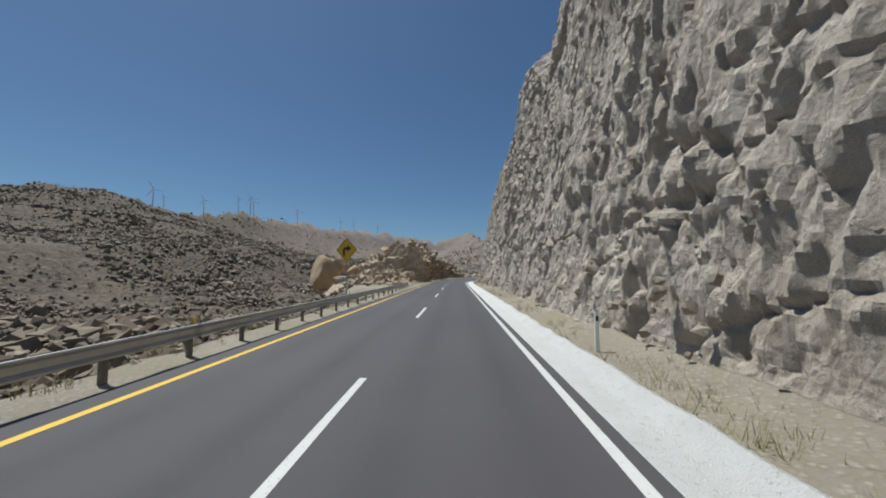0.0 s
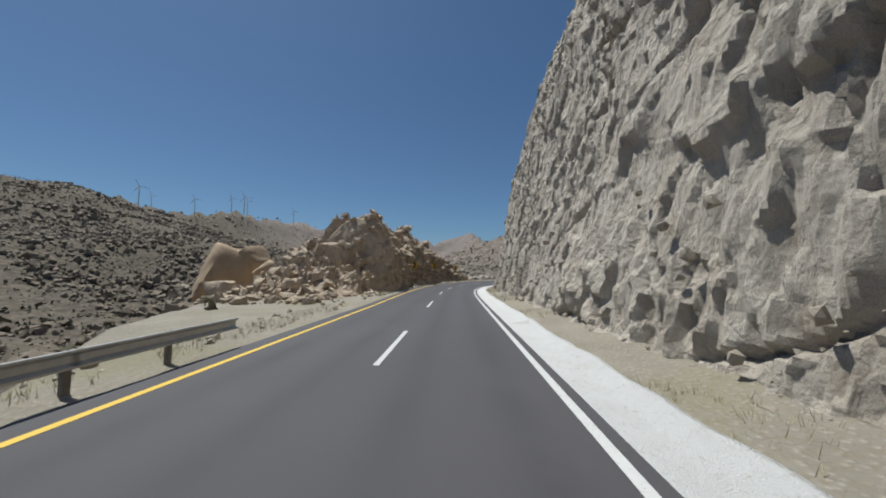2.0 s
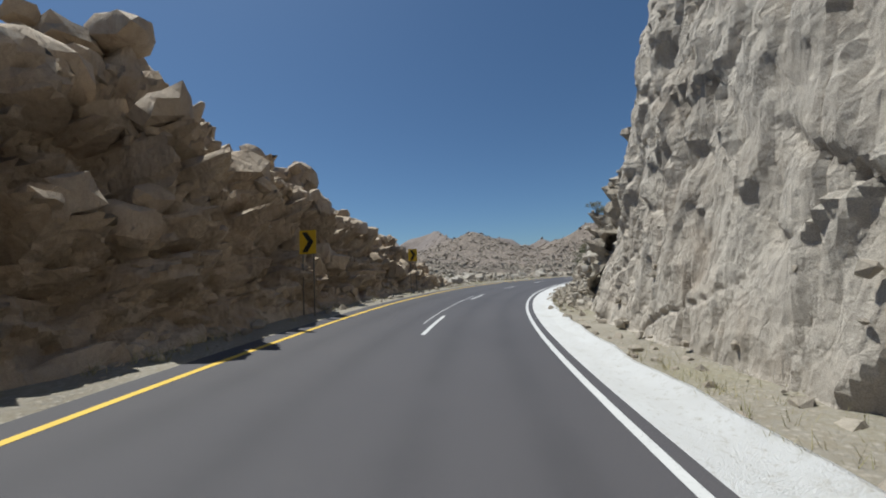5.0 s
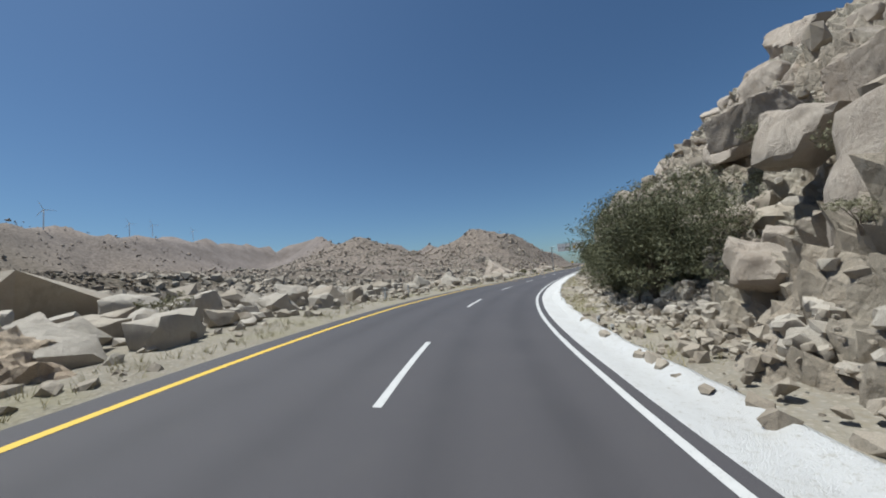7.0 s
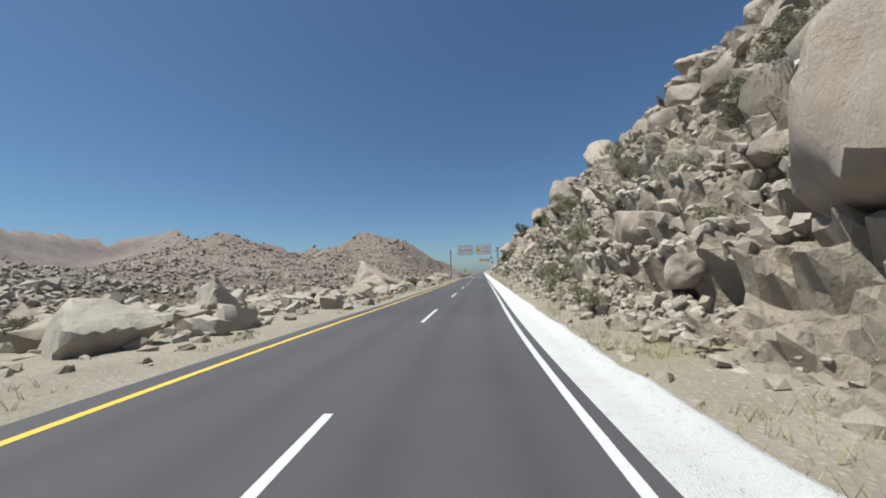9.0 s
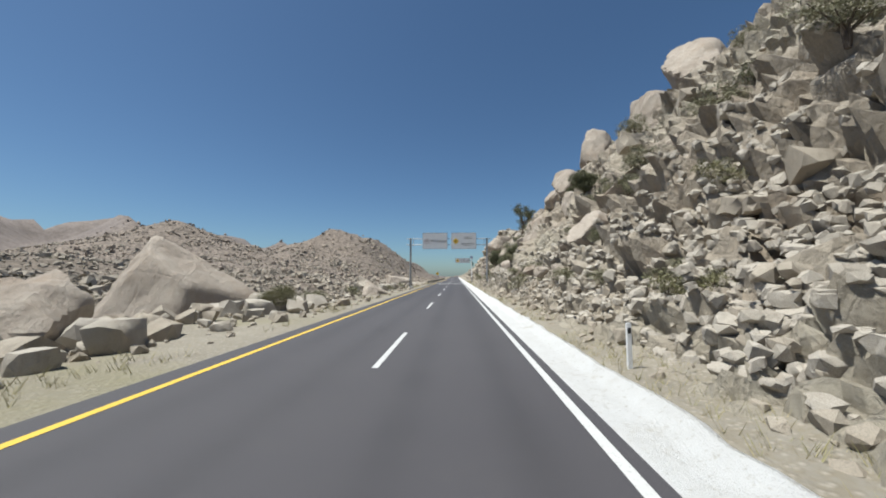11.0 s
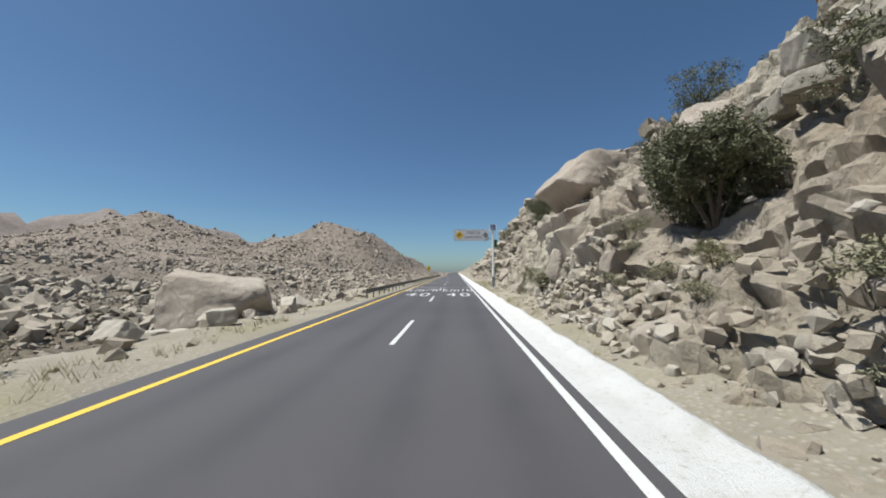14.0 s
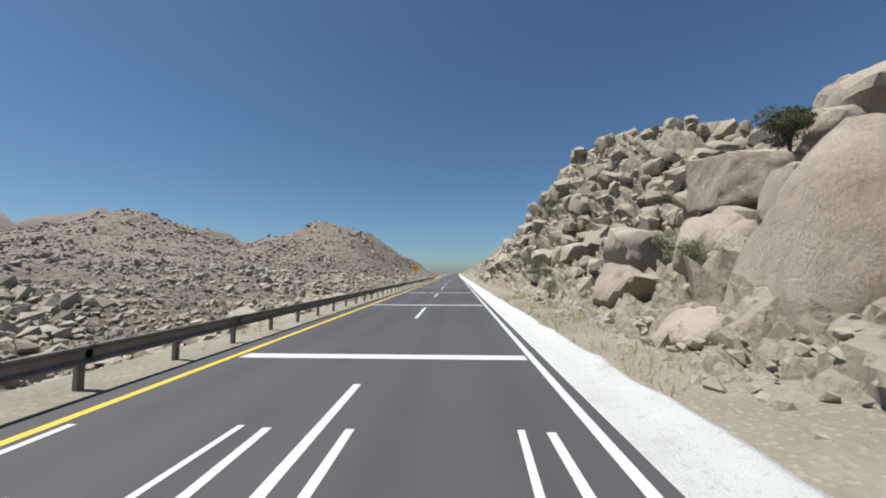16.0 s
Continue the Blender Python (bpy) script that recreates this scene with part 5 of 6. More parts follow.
merged("verge_stones", CRUMBS, np.concatenate([
    scatter(2000, 118, 262, -15, -5.0, 0.08, 0.7, 3), scatter(300, -10, 62, -7.0, -5.0, 0.06, 0.4, 3), scatter(600, 64, 124, -6.6, -4.8, 0.06, 0.5, 3),
    scatter(1100, -20, 104, 5.3, 7.0, 0.05, 0.4, 3), scatter(4200, 104, 300, 5.0, 8.0, 0.05, 0.45, 2.4)]), STONE, "loose stones and rubble on the road shoulder")
merged("rubble", BLOCKS, np.concatenate([heap(200, 131, 147, 3.2, 6.2, 0.25, 1.0, 1.6), heap(70, 148, 160, 5.0, 6.6, 0.25, 0.8, 1.6), heap(900, 178, 216, 6.4, 14, 0.2, 0.8, 2.0), heap(220, 214, 254, 6.4, 9, 0.2, 0.7, 2.0), heap(420, 178, 254, 6.0, 8.0, 0.25, 0.8, 1.6), heap(200, 104, 178, 6.6, 8.4, 0.3, 0.9, 1.4), heap(240, 104, 178, 6.8, 12, 0.5, 1.2, 2.0), heap(330, 120, 206, -22, -6.6, 0.6, 1.6, 2.0)]), PALE, "pale broken blocks at the foot of the slope", "stones", True)
merged("talus", CRUMBS, np.concatenate([heap(900, 131, 147, 3.0, 6.4, 0.1, 0.5, 1.8), heap(1500, 142, 178, 5.6, 10.5, 0.12, 0.6, 1.8), heap(4500, 104, 335, 6.6, 20, 0.15, 0.7, 1.6), heap(4200, 178, 216, 6.2, 13, 0.1, 0.5, 1.6), heap(1300, 214, 254, 6.2, 10, 0.1, 0.4, 1.8), heap(900, 120, 206, -20, -6.2, 0.15, 0.6, 1.6), heap(900, 104, 178, 6.2, 11, 0.12, 0.5, 1.6)]), PALE, "angular rubble lying between the larger boulders")


# ---------- plants
def bush(seed, wide, high, leaves, leaf_size, mat, label, group, lobes=9, open_top=0.0):
    """A shrub: forked stems and a crown of many single leaves in uneven lobes."""
    rnd = np.random.default_rng(seed)
    ob = tagged(new("bush"), label, "bush", group)
    bm = bmesh.new()
    mid = []
    for k in range(lobes):
        a, r = 6.28 * (k + rnd.uniform(0, 0.8)) / lobes, rnd.uniform(0.15, 0.62) * wide / 2
        c = Vector((r * math.cos(a), r * math.sin(a), high * rnd.uniform(0.32, 0.78)))
        mid.append((c, rnd.uniform(0.2, 0.34) * wide, rnd.uniform(0.17, 0.27) * high))
        fork = Vector((0.15 * c.x, 0.15 * c.y, 0.4 * c.z))
        tube(bm, (0.05 * c.x, 0.05 * c.y, -0.15), fork, 0.022 * high, 0.016 * high, 6)
        tube(bm, fork, c, 0.016 * high, 0.006 * high, 5)
    part("trunk", bm, BARK, ob)
    v, per = [], leaves // lobes
    for c, rx, rz in mid:
        d = rnd.normal(size=(per, 3))
        d /= np.linalg.norm(d, axis=1)[:, None]
        tufts = rnd.normal(size=(70, 3))
        tufts /= np.linalg.norm(tufts, axis=1)[:, None]
        d = tufts[rnd.integers(0, 70, per)] + 0.11 * rnd.normal(size=(per, 3))
        d /= np.maximum(np.linalg.norm(d, axis=1), 1)[:, None]
        p = np.array(c) + d * rnd.uniform(0.2, 1.0, per)[:, None] ** 0.5 * np.array([rx, rx, rz])
        p[:, 2] = np.abs(p[:, 2]) + 0.02
        u = rnd.normal(size=(per, 3)) * leaf_size * 0.5
        w = np.cross(u, rnd.normal(size=(per, 3)))
        w *= leaf_size * 0.28 / (np.linalg.norm(w, axis=1)[:, None] + 1e-9)
        v.append(np.stack([p - u, p + 1.6 * w, p + u], 1).reshape(-1, 3))
    v = np.concatenate(v)
    crown = new("crown", mesh_of("crown", v, np.arange(len(v)).reshape(-1, 3), mat))
    crown.parent = ob
    return ob


def plant(ob, s, l, scale=1.0, turn=0.0, up=0.0, copy=True):
    x, y = at(s, l)
    m = pose(float(x), float(y), float((on_top(np.array([s]), np.array([l])) if copy else surface(s, l))[0]) + up, 0, 0, turn) @ Matrix.Scale(scale, 4)
    if copy:
        got = copy_thing(ob, m)
        got.matrix_basis = m
        return got
    ob.matrix_basis = m
    return ob


def level(s, l):
    return float(surface(s, l)[0])


for seed, s, l, z, wide, high, leaves, label in (
        (1, 137.0, 9.4, -1.3, 9.2, 7.3, 80000, "large dense dark green bush at the road's edge"), (12, 141.6, 8.2, -0.6, 4.4, 4.0, 34000, "dense dark green bush at the road's edge"), (2, 227.5, 8.8, 1.4, 3.4, 3.6, 28000, "dense dark green bush growing from the boulder slope"),
        (3, 273.2, 12.4, 6.3, 6.0, 4.6, 52000, "large dense green bush on top of the cut rock"), (4, 244.4, 9.5, 2.2, 3.9, 4.6, 40000, "broad dense green bush among the boulders"),
        (16, 229.6, 9.8, 3.4, 3.2, 3.2, 20000, "dense dark green bush growing from the boulder slope"), (6, 232.4, 11.4, 5.2, 3.2, 2.8, 18000, "low dark bush between the boulders"), (7, 213.5, 13.4, 9.2, 2.6, 2.4, 14000, "low dark bush between the boulders"),
        (8, 219.0, 14.6, 9.6, 2.8, 2.6, 14000, "low dark bush between the boulders"), (9, 287.0, 19.4, 8.4, 2.6, 2.4, 12000, "low dark bush between the boulders")):
    plant(bush(seed, wide, high, leaves, 0.085, LEAF_DARK, label, "large bushes", 14 if wide > 4 else 9), s, l, 1, 0, z - level(s, l), False)
plant(bush(21, 2.3, 1.5, 9000, 0.05, LEAF_OLIVE, "round olive-green desert bush on the stony shoulder", "desert shrubs", 9), 201.3, -8.2, 1, 0, 0, False)
shrubs = [plant(bush(10 + k, 1.5, 1.1, 1250, 0.06, (LEAF_GREY, LEAF_DARK, LEAF_GREY, LEAF_OLIVE)[k], ("grey-green desert shrub among the rocks", "small dark green shrub among the rocks",
          "grey-green desert shrub among the rocks", "olive shrub with thin leaves among the rocks")[k], "desert shrubs", 6), s, l, 1, 0, 0, False) for k, (s, l) in enumerate(((136, 8.2), (200, 9.2), (226, 8.4), (152, 8.0)))]
clumps = [plant(bush(30 + k, 2.8, 2.1, 4000, 0.07, (LEAF_DARK, LEAF_GREY)[k], ("low dark green bush among the boulders", "grey-green bush among the boulders")[k], "desert shrubs", 8), s, l, 1, 0, 0, False) for k, (s, l) in enumerate(((174, 19.0), (224, 11.0)))]


def grow(k, s, l, size, turn):
    """A shrub of the kind k, or a bush where it is large."""
    if size > 1.35:
        return plant(clumps[0 if k % 4 == 1 else 1], s, l, size / 1.8, turn, -0.15)
    return plant(shrubs[k % 4], s, l, size, turn, -0.1)


for k in range(150):
    right = rng.uniform() < 0.8
    s = rng.uniform(106, 300) if right else rng.uniform(60, 262)
    l = 7.6 + 17 * rng.uniform() ** 1.4 if right else -(7 + 16 * rng.uniform())
    if not right and 62 < s < 122:
        continue
    if right and (254 < s < 276 and l < 12 or 142 < s < 158 and l < 13 or 210 < s < 254 and l < 17 and k % 3):
        continue
    grow(k, s, l, rng.uniform(0.5, 1.5) * (1.4 if right and l > 11 else 0.85), rng.uniform(0, 360))
for s, l, sc, k in ((203, -11.5, 1.3, 0), (241, 11.0, 2.0, 1), (247, 8.2, 1.4, 0), (259, 7.1, 1.1, 0), (261, 7.0, 0.8, 3), (238.5, 7.4, 1.3, 0), (232, 7.4, 1.2, 3), (219.5, 7.6, 1.2, 0), (216, 7.3, 0.9, 0), (254, 16, 2.6, 1), (286, 8.6, 1.0, 3), (292, 8.0, 1.0, 0), (300, 9, 2.0, 1), (312, 14, 3.0, 1), (182, 16, 2.4, 1), (135, 16, 2.6, 0), (145, 15, 2.2, 0)):
    grow(k, s, l, sc, 40 * s)

for k in range(64):
    s = 180 + 74 * rng.uniform() if k < 46 else 158 + 20 * rng.uniform()
    l = 6.5 + (6 if s < 212 else 1.6) * rng.uniform() ** 1.3
    grow((0, 2, 3, 0)[k % 4], s, l, rng.uniform(0.7, 1.5) * (1 if s < 212 else 0.55), rng.uniform(0, 360))
for s, l, size in ((254.6, 6.8, 1.6), (196.0, 7.6, 1.1), (212, -7.2, 1.2), (226, -6.6, 0.9), (236, -6.8, 0.8), (240, -7.4, 1.0), (187, -10.5, 1.5), (205, -8.0, 1.1), (66, -9.5, 0.6), (57, -14.8, 0.7), (70, -8.2, 0.6)):
    grow(0, s, l, size, 50 * s)


def tree(seed, high, wide, label):
    """A small open tree: a tapered, forked trunk, limbs, and tufts of leaves with gaps."""
    rnd = np.random.default_rng(seed)
    ob = tagged(new("tree"), label, "tree", "trees on the slope")
    bm, tips = bmesh.new(), []
    top = Vector((0.08 * high, 0, 0.45 * high))
    tube(bm, (0, 0, -0.3), top * 0.6, 0.030 * high, 0.024 * high, 8)
    tube(bm, top * 0.6, top, 0.024 * high, 0.018 * high, 8)
    for k in range(9):
        a = 6.28 * k / 9 + rnd.uniform(-0.3, 0.3)
        r = wide / 2 * rnd.uniform(0.35, 0.95)
        end = Vector((top.x + r * math.cos(a), r * math.sin(a), high * rnd.uniform(0.58, 0.95)))
        knee = top.lerp(end, 0.5) + Vector((0, 0, -0.04 * high))
        tube(bm, top * rnd.uniform(0.7, 1.0), knee, 0.014 * high, 0.009 * high, 6)
        tube(bm, knee, end, 0.009 * high, 0.004 * high, 5)
        tips += [end, knee.lerp(end, 0.6)]
    part("trunk", bm, BARK, ob)
    v = []
    for tip in tips:
        n = 190
        p = np.array(tip) + rnd.normal(size=(n, 3)) * np.array([0.07 * wide, 0.07 * wide, 0.035 * high])
        u = rnd.normal(size=(n, 3)) * 0.07
        w = np.cross(u, rnd.normal(size=(n, 3)))
        w *= 0.035 / (np.linalg.norm(w, axis=1)[:, None] + 1e-9)
        v.append(np.stack([p - u, p + w, p + u, p - w], 1).reshape(-1, 3))
    v = np.concatenate(v)
    crown = new("crown", mesh_of("crown", v, np.arange(len(v)).reshape(-1, 4), LEAF_DARK))
    crown.parent = ob
    return ob


lone = plant(tree(5, 6.3, 3.9, "small open tree with a bare forked trunk on the slope"), 240.2, 12.6, 1, 0, 7.9 - level(240.2, 12.6), False)
plant(lone, 180.2, 19.4, 0.45, 120, 0.2)

# scrub over the ravine and the hills
def scrub(n, far0, far1, small, large):
    rows = np.concatenate([hillside(n // 2, far0, far1, small, large, -80, 520, 1.2), hillside(n // 2, 40, far1, small, large, 0, 0, 0.8, (-4, 150))])
    v = []
    for k in range(7):
        d = rng.normal(size=(len(rows), 3))
        d /= np.linalg.norm(d, axis=1)[:, None]
        d[:, 2] = np.abs(d[:, 2]) * 0.8
        c = rows[:, :3] + d * rows[:, 3:4] * 0.5
        u = rng.normal(size=(len(rows), 3)) * rows[:, 3:4] * 0.2
        w = np.cross(u, d) * 0.8
        v.append(np.stack([c - u, c + w, c + u, c - w], 1).reshape(-1, 3))
    v = np.concatenate(v)
    return mesh_of("scrub", v, np.arange(len(v)).reshape(-1, 4), LEAF_SCRUB)


tagged(new("scrub", scrub(13000, 12, 330, 0.5, 1.8)), "dark olive desert scrub between the boulders", "shrubs", kind="stuff")

# dry grass along the verges
tuft, n = [], 15000
gs_, right = rng.uniform(-15, 300, n), rng.uniform(0, 1, n) < 0.72
gl = np.where(right, right_edge(gs_) + 1.4 + 2.0 * rng.uniform(0, 1, n) ** 0.8, -4.7 - 1.6 * rng.uniform(0, 1, n))
keep = fbm(gs_ / 3, gl / 3, 3, 44) > -0.1
gs_, gl = gs_[keep], gl[keep]
gxx, gyy = at(gs_, gl)
gzz = road_z(gs_, gl) + 0.03 + np.where(gl > 0, 0.25 * np.clip((gl - right_edge(gs_) - 1.3) / 3.9, 0, 1) ** 1.5, 0)
v = []
for k in range(6):
    a, b = rng.uniform(0, 6.28, len(gs_)), rng.uniform(0.06, 0.34, len(gs_))
    base = np.stack([gxx + rng.normal(0, 0.05, len(gs_)), gyy + rng.normal(0, 0.05, len(gs_)), gzz - 0.03], 1)
    side = np.stack([np.cos(a), np.sin(a), 0 * a], 1) * 0.007
    tip = base + np.stack([np.sin(a) * b * 0.5, np.cos(a) * b * 0.5, b], 1)
    v.append(np.stack([base - side, base + side, tip], 1).reshape(-1, 3))
v = np.concatenate(v)
tagged(new("dry_grass", mesh_of("dry_grass", v, np.arange(len(v)).reshape(-1, 3), LEAF_DRY)), "dry yellow grass along the road shoulder", "grass", kind="stuff")


# ---------- guardrails
W_BEAM = ((0.0, 0.155), (0.035, 0.150), (0.040, 0.115), (-0.035, 0.055), (-0.035, 0.0), (-0.035, -0.055), (0.040, -0.115), (0.035, -0.150), (0.0, -0.155))


def guardrail(s0, s1, l, steel, label):
    """Corrugated steel beams, each four metres long and lapped, on steel posts with spacers."""
    rail = tagged(new("guardrail"), label, "guardrail", "guardrails")
    n = max(1, round((s1 - s0) / 4.0))
    for k in range(n):
        a, b = s0 + 4.0 * k, s0 + 4.0 * (k + 1) + 0.12
        s = np.linspace(a, b, 5)
        v = []
        for off in (0.0, 0.006):
            for dl, dz in W_BEAM:
                ll = l + 0.10 + dl - off
                x, y = at(s, ll)
                v.append(np.stack([x, y, road_z(s, ll) + 0.62 + dz + 0 * s], 1))
        v = np.array(v)                                    # (18, 5, 3)
        m = len(W_BEAM)
        loop = np.concatenate([v[:m], v[:m - 1:-1], v[:1]])
        me = mesh_of("beam", loop.transpose(1, 0, 2).reshape(-1, 3), grid_faces(5, len(loop)), steel)
        beam = new("beam", me)
        beam.parent = rail
        for q in (0, 2):
            sp = a + q + 0.06
            m4 = on_road(sp, l)
            bm = bmesh.new()
            box(bm, -0.13, -0.06, -0.06, 0.06, -0.6, 0.74)
            box(bm, -0.06, -0.05, -0.06, 0.06, -0.6, 0.74)
            bmesh.ops.transform(bm, matrix=m4, verts=bm.verts[:])
            part("post", bm, POST, rail)
            bm = box(bmesh.new(), -0.05, 0.06, -0.05, 0.05, 0.48, 0.76, 0.008)
            bmesh.ops.transform(bm, matrix=m4, verts=bm.verts[:])
            part("spacer", bm, POST, rail)
        if k % 3 == 0:
            bm = box(bmesh.new(), -0.02, 0.02, -0.03, 0.03, 0.76, 0.92, 0.004)
            bmesh.ops.transform(bm, matrix=on_road(a + 0.06, l), verts=bm.verts[:])
            part("reflector", bm, SIGN_YELLOW, rail, "small yellow reflector tab")
    return rail


guardrail(-28, 44.5, -4.45, RAIL, "dull galvanised corrugated steel guardrail on short posts")
guardrail(258, 370, -4.45, RAIL_DARK, "dark weathered corrugated steel guardrail on short posts")


# ---------- signs; each is built facing -y at the origin
def place(ob, s, l, z=None, turn=0.0):
    x, y = at(s, l)
    ob.matrix_basis = pose(float(x), float(y), float(road_z(s, l)) if z is None else z, 0, 0, math.degrees(float(heading(s))) + turn)
    return ob


def turn_arrow(bm, cx, cz, k, y0, y1):
    """An arrow that goes up and then turns right."""
    slab(bm, [(cx + k * a, cz + k * b) for a, b in ((-0.30, -0.42), (-0.14, -0.42), (-0.14, 0.02), (0.06, 0.02), (0.06, -0.13), (0.36, 0.11), (0.06, 0.35), (0.06, 0.19), (-0.22, 0.19), (-0.30, 0.11))], y0, y1)
    return bm


def disc(bm, cx, cz, r, y0, y1, inner=0.0):
    n = 28
    ring = [(math.cos(6.2832 * k / n), math.sin(6.2832 * k / n)) for k in range(n)]
    if not inner:
        return slab(bm, [(cx + r * a, cz + r * b) for a, b in ring], y0, y1)
    for k in range(n):
        (a, b), (c, d) = ring[k], ring[(k + 1) % n]
        slab(bm, [(cx + r * a, cz + r * b), (cx + r * c, cz + r * d), (cx + inner * c, cz + inner * d), (cx + inner * a, cz + inner * b)], y0, y1)
    return bm


def diamond_sign(s, l, high, side, base=0.0, turn=0.0):
    ob = tagged(new("curve_sign"), "yellow diamond sign with a bent black arrow on a steel post", "road sign", "curve warning signs")
    r = side * 0.707
    part("post", box(bmesh.new(), -0.04, 0.04, 0.02, 0.08, -0.4, high + 0.5 * r, 0.006), STEEL, ob)
    plate = part("plate", slab(bmesh.new(), [(0, high - r), (r, high), (0, high + r), (-r, high)], -0.004, 0.004), SIGN_YELLOW, ob)
    bm = bmesh.new()
    for i in range(4):
        p = [(0, -1), (1, 0), (0, 1), (-1, 0)]
        (a, b), (c, d) = p[i], p[(i + 1) % 4]
        slab(bm, [(a * r * 0.94, high + b * r * 0.94), (c * r * 0.94, high + d * r * 0.94), (c * r * 0.90, high + d * r * 0.90), (a * r * 0.90, high + b * r * 0.90)], -0.008, -0.004)
    part("border", bm, SIGN_BLACK, plate)
    part("arrow", turn_arrow(bmesh.new(), 0, high, r * 1.15, -0.008, -0.004), SIGN_BLACK, plate, "bent black arrow")
    return place(ob, s, l, base, turn)


diamond_sign(23.7, -5.85, 3.88, 1.2, -0.3, -16)
diamond_sign(342.0, -6.9, 3.3, 1.2, -0.4)


def chevron(s, l):
    ob = tagged(new("chevron_sign"), "yellow board with a black chevron arrow on two thin posts", "road sign", "chevron signs")
    for x in (-0.26, 0.26):
        part("post", box(bmesh.new(), x - 0.025, x + 0.025, 0.01, 0.05, -0.5, 3.5, 0.004), POST, ob)
    plate = part("plate", box(bmesh.new(), -0.40, 0.40, -0.004, 0.008, 2.6, 3.6), SIGN_YELLOW, ob)
    part("arrow", slab(bmesh.new(), [(-0.28, 2.68), (-0.02, 2.68), (0.28, 3.1), (-0.02, 3.52), (-0.28, 3.52), (0.02, 3.1)], -0.008, -0.0045), SIGN_BLACK, plate, "black chevron arrow")
    return place(ob, s, l, None, -6)


for s in (85.0, 98.5, 112.0):
    chevron(s, -5.35)


def gantry(s):
    """An overhead sign frame: two posts on concrete blocks, twin rails, two white boards."""
    ob = tagged(new("sign_gantry"), "grey steel gantry over the road with two white sign boards", "gantry")
    for x in (-5.15, 6.35):
        part("post", tube(bmesh.new(), (x, 0, -0.6), (x, 0, 7.55), 0.16, 0.14, 16), STEEL, ob, smooth=False)
        base = part("base_block", box(bmesh.new(), x - 0.45, x + 0.45, -0.45, 0.45, -0.5, 0.28 if x < 0 else 0.02, 0.03), CONCRETE, ob, "bare concrete footing block")
        band = part("striped_band", tube(bmesh.new(), (x, 0, 0.25), (x, 0, 1.55), 0.172, 0.170, 16), SIGN_WHITE, ob, "white band with black slanting stripes")
        for k in range(4):
            z = 0.36 + 0.3 * k
            bm = slab(bmesh.new(), [(x - 0.178, z), (x + 0.178, z + 0.24), (x + 0.178, z + 0.38), (x - 0.178, z + 0.14)], -0.178, 0.05)
            part("stripe", bm, SIGN_BLACK, band)
        part("upright", box(bmesh.new(), x + (0.42 if x < 0 else -0.48), x + (0.48 if x < 0 else -0.42), -0.20, -0.14, 6.45, 7.55), STEEL, ob)
    for z in (6.6, 7.5):
        part("rail", tube(bmesh.new(), (-5.75, -0.17, z), (6.95, -0.17, z), 0.06, None, 10), STEEL, ob)
        for x in (-5.15, 6.35):
            part("clamp", box(bmesh.new(), x - 0.2, x + 0.2, -0.26, 0.16, z - 0.08, z + 0.08, 0.01), STEEL, ob)
    for x0, x1 in ((-3.30, 0.42), (1.02, 4.74)):
        board = part("board", box(bmesh.new(), x0, x1, -0.30, -0.255, 5.95, 8.4, 0.01), SIGN_WHITE, ob, "white sign board")
        bm = bmesh.new()
        for a, b, c, d in ((x0 + 0.03, x1 - 0.03, 5.98, 6.02), (x0 + 0.03, x1 - 0.03, 8.33, 8.37), (x0 + 0.03, x0 + 0.07, 6.02, 8.33), (x1 - 0.07, x1 - 0.03, 6.02, 8.33)):
            box(bm, a, b, -0.304, -0.300, c, d)
        part("border", bm, SIGN_BACK, board)
        up = pose(0, 0, 0, 90)
        if x0 < 0:
            ring = part("limit_ring", disc(bmesh.new(), x0 + 0.62, 7.1, 0.36, -0.308, -0.301, 0.30), SIGN_RED, board, "faded red ring")
            letters("40", 0.42, SIGN_BLACK, "lettering", board, pose(x0 + 0.62, -0.303, 7.1) @ up, 0.8)
            letters("PRECAUCION", 0.56, SIGN_BLACK, "lettering", board, pose(x0 + 2.42, -0.303, 7.12) @ up, 0.62, 0.003, 1.1)
        else:
            dia = part("diamond", slab(bmesh.new(), [(x0 + 0.68, 6.64), (x0 + 1.16, 7.12), (x0 + 0.68, 7.6), (x0 + 0.2, 7.12)], -0.308, -0.301), SIGN_YELLOW, board, "yellow diamond")
            part("arrow", turn_arrow(bmesh.new(), x0 + 0.68, 7.12, 0.52, -0.312, -0.308), SIGN_BLACK, board, "bent black arrow")
            letters("CURVA", 0.56, SIGN_BLACK, "lettering", board, pose(x0 + 2.45, -0.303, 7.6) @ up, 0.62, 0.003, 1.12)
            letters("PELIGROSA", 0.56, SIGN_BLACK, "lettering", board, pose(x0 + 2.45, -0.303, 6.67) @ up, 0.62, 0.003, 1.1)
    return place(ob, s, 0.0)


gantry(234.1)


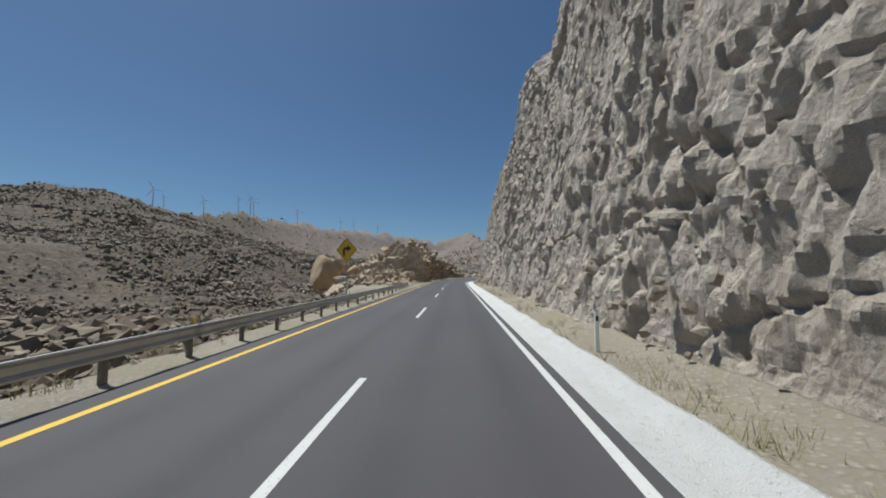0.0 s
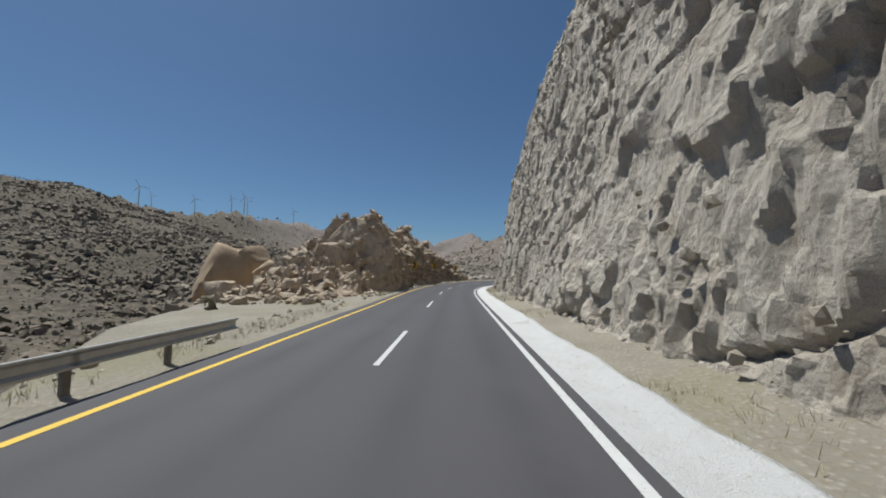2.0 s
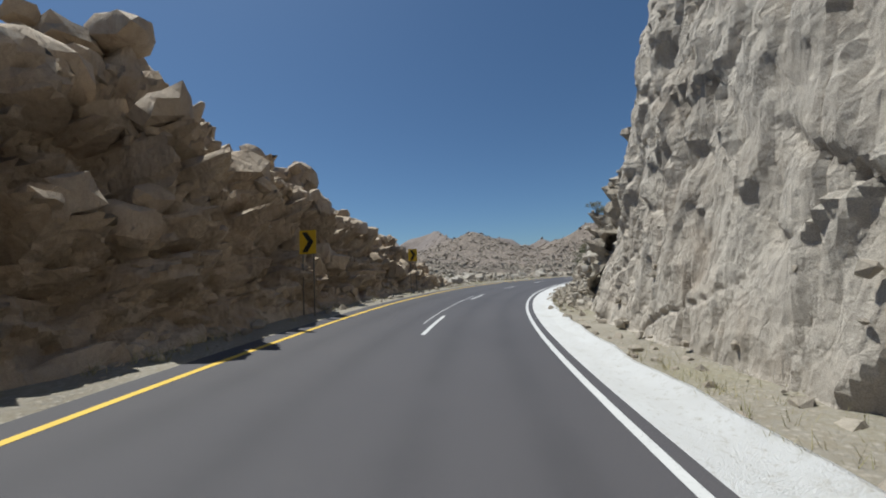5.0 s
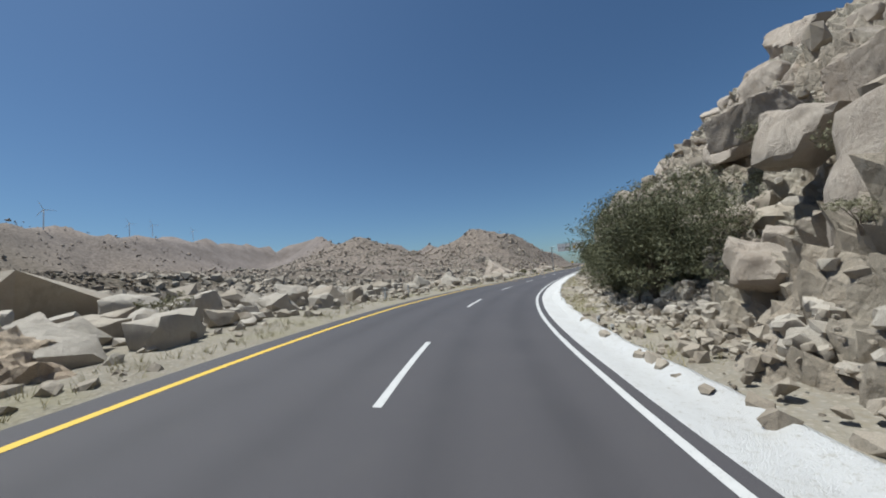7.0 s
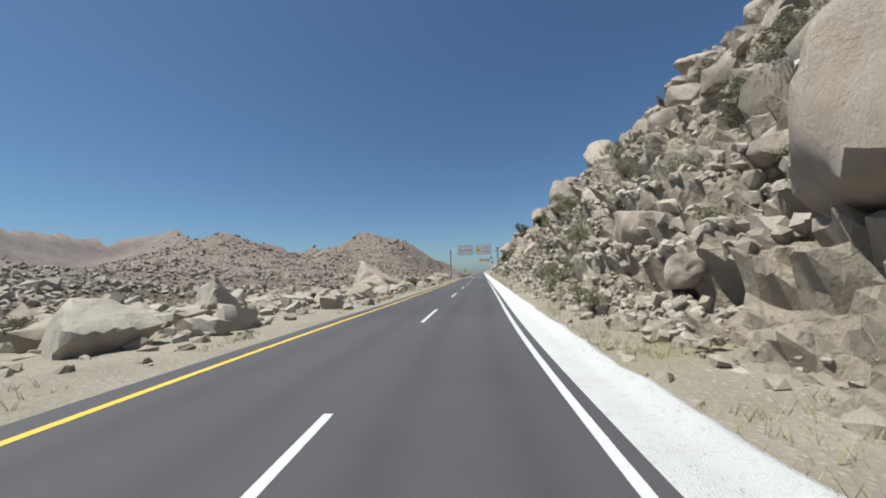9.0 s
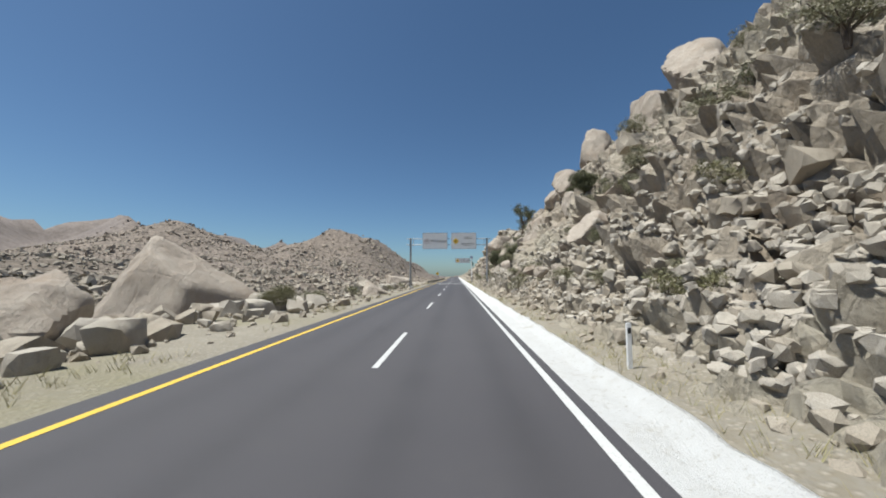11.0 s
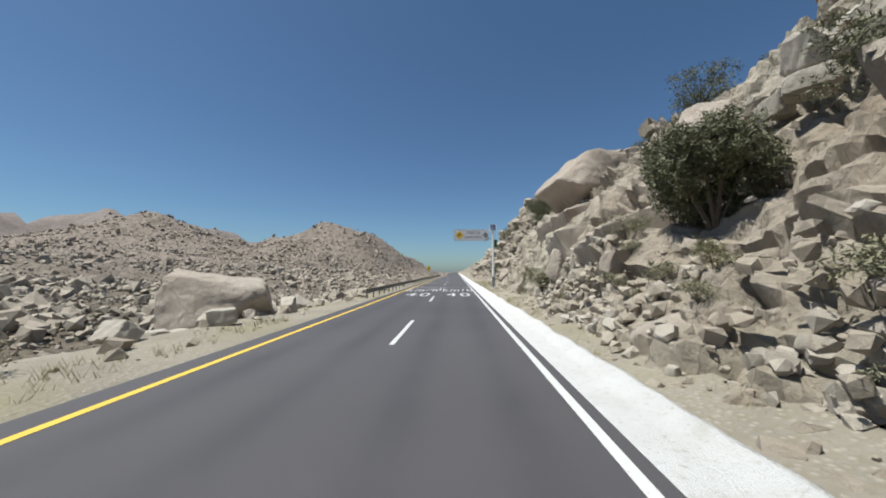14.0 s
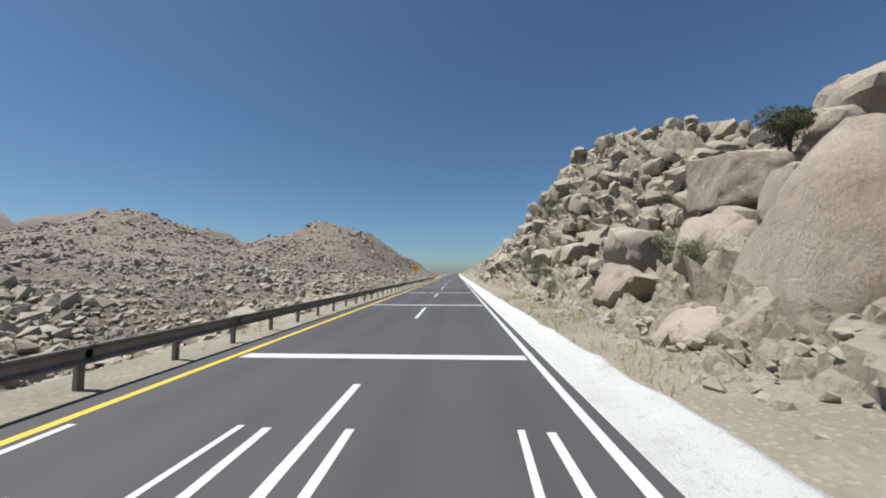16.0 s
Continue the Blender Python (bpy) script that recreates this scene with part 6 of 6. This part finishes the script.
def flashing_sign(s, l):
    """A board on a cantilever from one pole, with amber lamps, a solar panel and a control box."""
    ob = tagged(new("curve_warning_board"), "white warning board on a striped pole with a solar panel", "road sign")
    part("pole", tube(bmesh.new(), (0, 0, -0.5), (0, 0, 7.35), 0.16, 0.12, 16), WHITE_PAINT, ob, "pale painted pole")
    band = part("striped_band", tube(bmesh.new(), (0, 0, 0.4), (0, 0, 1.7), 0.165, 0.160, 16), SIGN_WHITE, ob, "white band with black slanting stripes")
    for k in range(4):
        z = 0.46 + 0.3 * k
        part("stripe", slab(bmesh.new(), [(-0.172, z), (0.172, z + 0.24), (0.172, z + 0.38), (-0.172, z + 0.14)], -0.172, 0.05), SIGN_BLACK, band)
    for z in (6.25, 7.05):
        part("arm", tube(bmesh.new(), (-4.6, -0.02, z), (0, -0.02, z), 0.05, None, 10), STEEL, ob)
    board = part("board", box(bmesh.new(), -4.75, -0.55, -0.14, -0.09, 5.98, 7.36, 0.01), SIGN_WHITE, ob, "white sign board")
    bm = bmesh.new()
    for a, b, c, d in ((-4.72, -0.58, 6.01, 6.05), (-4.72, -0.58, 7.29, 7.33), (-4.72, -4.68, 6.05, 7.29), (-0.62, -0.58, 6.05, 7.29)):
        box(bm, a, b, -0.146, -0.14, c, d)
    part("border", bm, SIGN_BACK, board)
    part("diamond", slab(bmesh.new(), [(-4.08, 6.14), (-3.55, 6.67), (-4.08, 7.2), (-4.61, 6.67)], -0.148, -0.141), SIGN_YELLOW, board, "yellow diamond")
    part("arrow", turn_arrow(bmesh.new(), -4.08, 6.67, 0.58, -0.152, -0.148), SIGN_BLACK, board, "bent black arrow")
    up = pose(0, 0, 0, 90)
    letters("PRECAUCION", 0.40, SIGN_BLACK, "lettering", board, pose(-2.42, -0.143, 6.95) @ up, 0.6, 0.003, 1.1)
    letters("CURVA PELIGROSA", 0.40, SIGN_BLACK, "lettering", board, pose(-2.42, -0.143, 6.42) @ up, 0.6, 0.003, 1.08)
    for dx, dz in ((0, 0.2), (0, -0.2), (0.2, 0), (-0.2, 0)):
        part("lamp", disc(bmesh.new(), -0.93 + dx, 6.68 + dz, 0.105, -0.19, -0.14), SIGN_BLACK, board, "dark round warning lamp")
    panel = part("solar_panel", box(bmesh.new(), -0.38, 0.38, -0.03, 0.03, -0.5, 0.5, 0.008, pose(0, -0.1, 7.62, -38)), SIGN_BACK, ob, "tilted solar panel with an aluminium frame")
    bm = bmesh.new()
    for i in range(3):
        for j in range(4):
            box(bm, -0.35 + 0.235 * i, -0.13 + 0.235 * i, -0.036, -0.031, -0.47 + 0.237 * j, -0.25 + 0.237 * j, 0, pose(0, -0.1, 7.62, -38))
    part("cells", bm, CELL, panel, "dark blue solar cells")
    part("control_box", box(bmesh.new(), 0.12, 0.48, -0.2, 0.2, 5.2, 6.1, 0.02), GREEN_BOX, ob, "green control box")
    place(ob, s, l)
    ob.matrix_basis = ob.matrix_basis @ Matrix.Scale(0.87, 4)
    return ob


flashing_sign(270.5, 5.65)


def marker_post(s, l, high=1.0):
    ob = tagged(new("marker_post"), "slim white marker post beside the gutter", "post", "marker posts")
    part("stake", box(bmesh.new(), -0.05, 0.05, -0.03, 0.03, -0.4, high, 0.01), WHITE_PAINT, ob)
    part("reflector", box(bmesh.new(), -0.035, 0.035, -0.036, -0.03, high - 0.22, high - 0.1), SIGN_BLACK, ob, "dark reflector patch")
    return place(ob, s, l)


for s, l in ((8.9, 5.25), (60.3, 5.3), (129.5, 5.45), (131.5, 5.5), (189.5, 5.3)):
    marker_post(s, l, 0.28 if 120 < s < 140 else 1.0)
for s in (138.7, 142.5):
    marker_post(s, -5.9, 0.85)


# ---------- wind turbines on the ridges
def turbine():
    ob = tagged(new("wind_turbine"), "white wind turbine on a distant ridge", "wind turbine", "wind turbines")
    part("tower", tube(bmesh.new(), (0, 0, -8), (0, 0, 62), 2.1, 1.3, 12), WHITE_PAINT, ob)
    part("nacelle", box(bmesh.new(), -1.6, 1.6, -4, 5, 61, 64.4, 0.5), WHITE_PAINT, ob)
    part("hub", tube(bmesh.new(), (0, -4, 62.7), (0, -6, 62.7), 1.3, 0.5, 10), WHITE_PAINT, ob)
    for k in range(3):
        a = radians(90 + 25 + 120 * k)
        d, e = Vector((math.cos(a), 0, math.sin(a))), Vector((-math.sin(a), 0, math.cos(a)))
        c = Vector((0, -5, 62.7))
        bm = bmesh.new()
        pts = [c + d * r + e * w for r, w in ((1, -0.7), (6, -1.3), (32, -0.3), (32, 0.2), (6, 0.9), (1, 0.7))]
        f = [bm.verts.new(p) for p in pts]
        b = [bm.verts.new(p + Vector((0, 0.5, 0))) for p in pts]
        bm.faces.new(f)
        bm.faces.new(b[::-1])
        for i in range(6):
            bm.faces.new((f[i], b[i], b[(i + 1) % 6], f[(i + 1) % 6]))
        part("blade", bm, WHITE_PAINT, ob)
    return ob


first = None
for bearing, scale in ((88.6, 0.62), (87.5, 0.4), (83.2, 0.62), (79.1, 0.62), (77.6, 0.8), (77.2, 0.7), (71.2, 0.75), (64.8, 0.6), (62.8, 0.55), (59.0, 0.5)):
    far = float(np.interp(bearing, [k[1] for k in SKYLINE], [k[2] for k in SKYLINE])) - 15
    x, y = at(2, EYE_L)
    x, y = float(x) - far * math.sin(radians(bearing)), float(y) + far * math.cos(radians(bearing))
    m = pose(x, y, float(land(x, y)[0]) + 4 * scale, 0, 0, bearing) @ Matrix.Scale(scale, 4)
    if first is None:
        first = turbine()
        first.matrix_basis = m
    else:
        copy_thing(first, m).matrix_basis = m
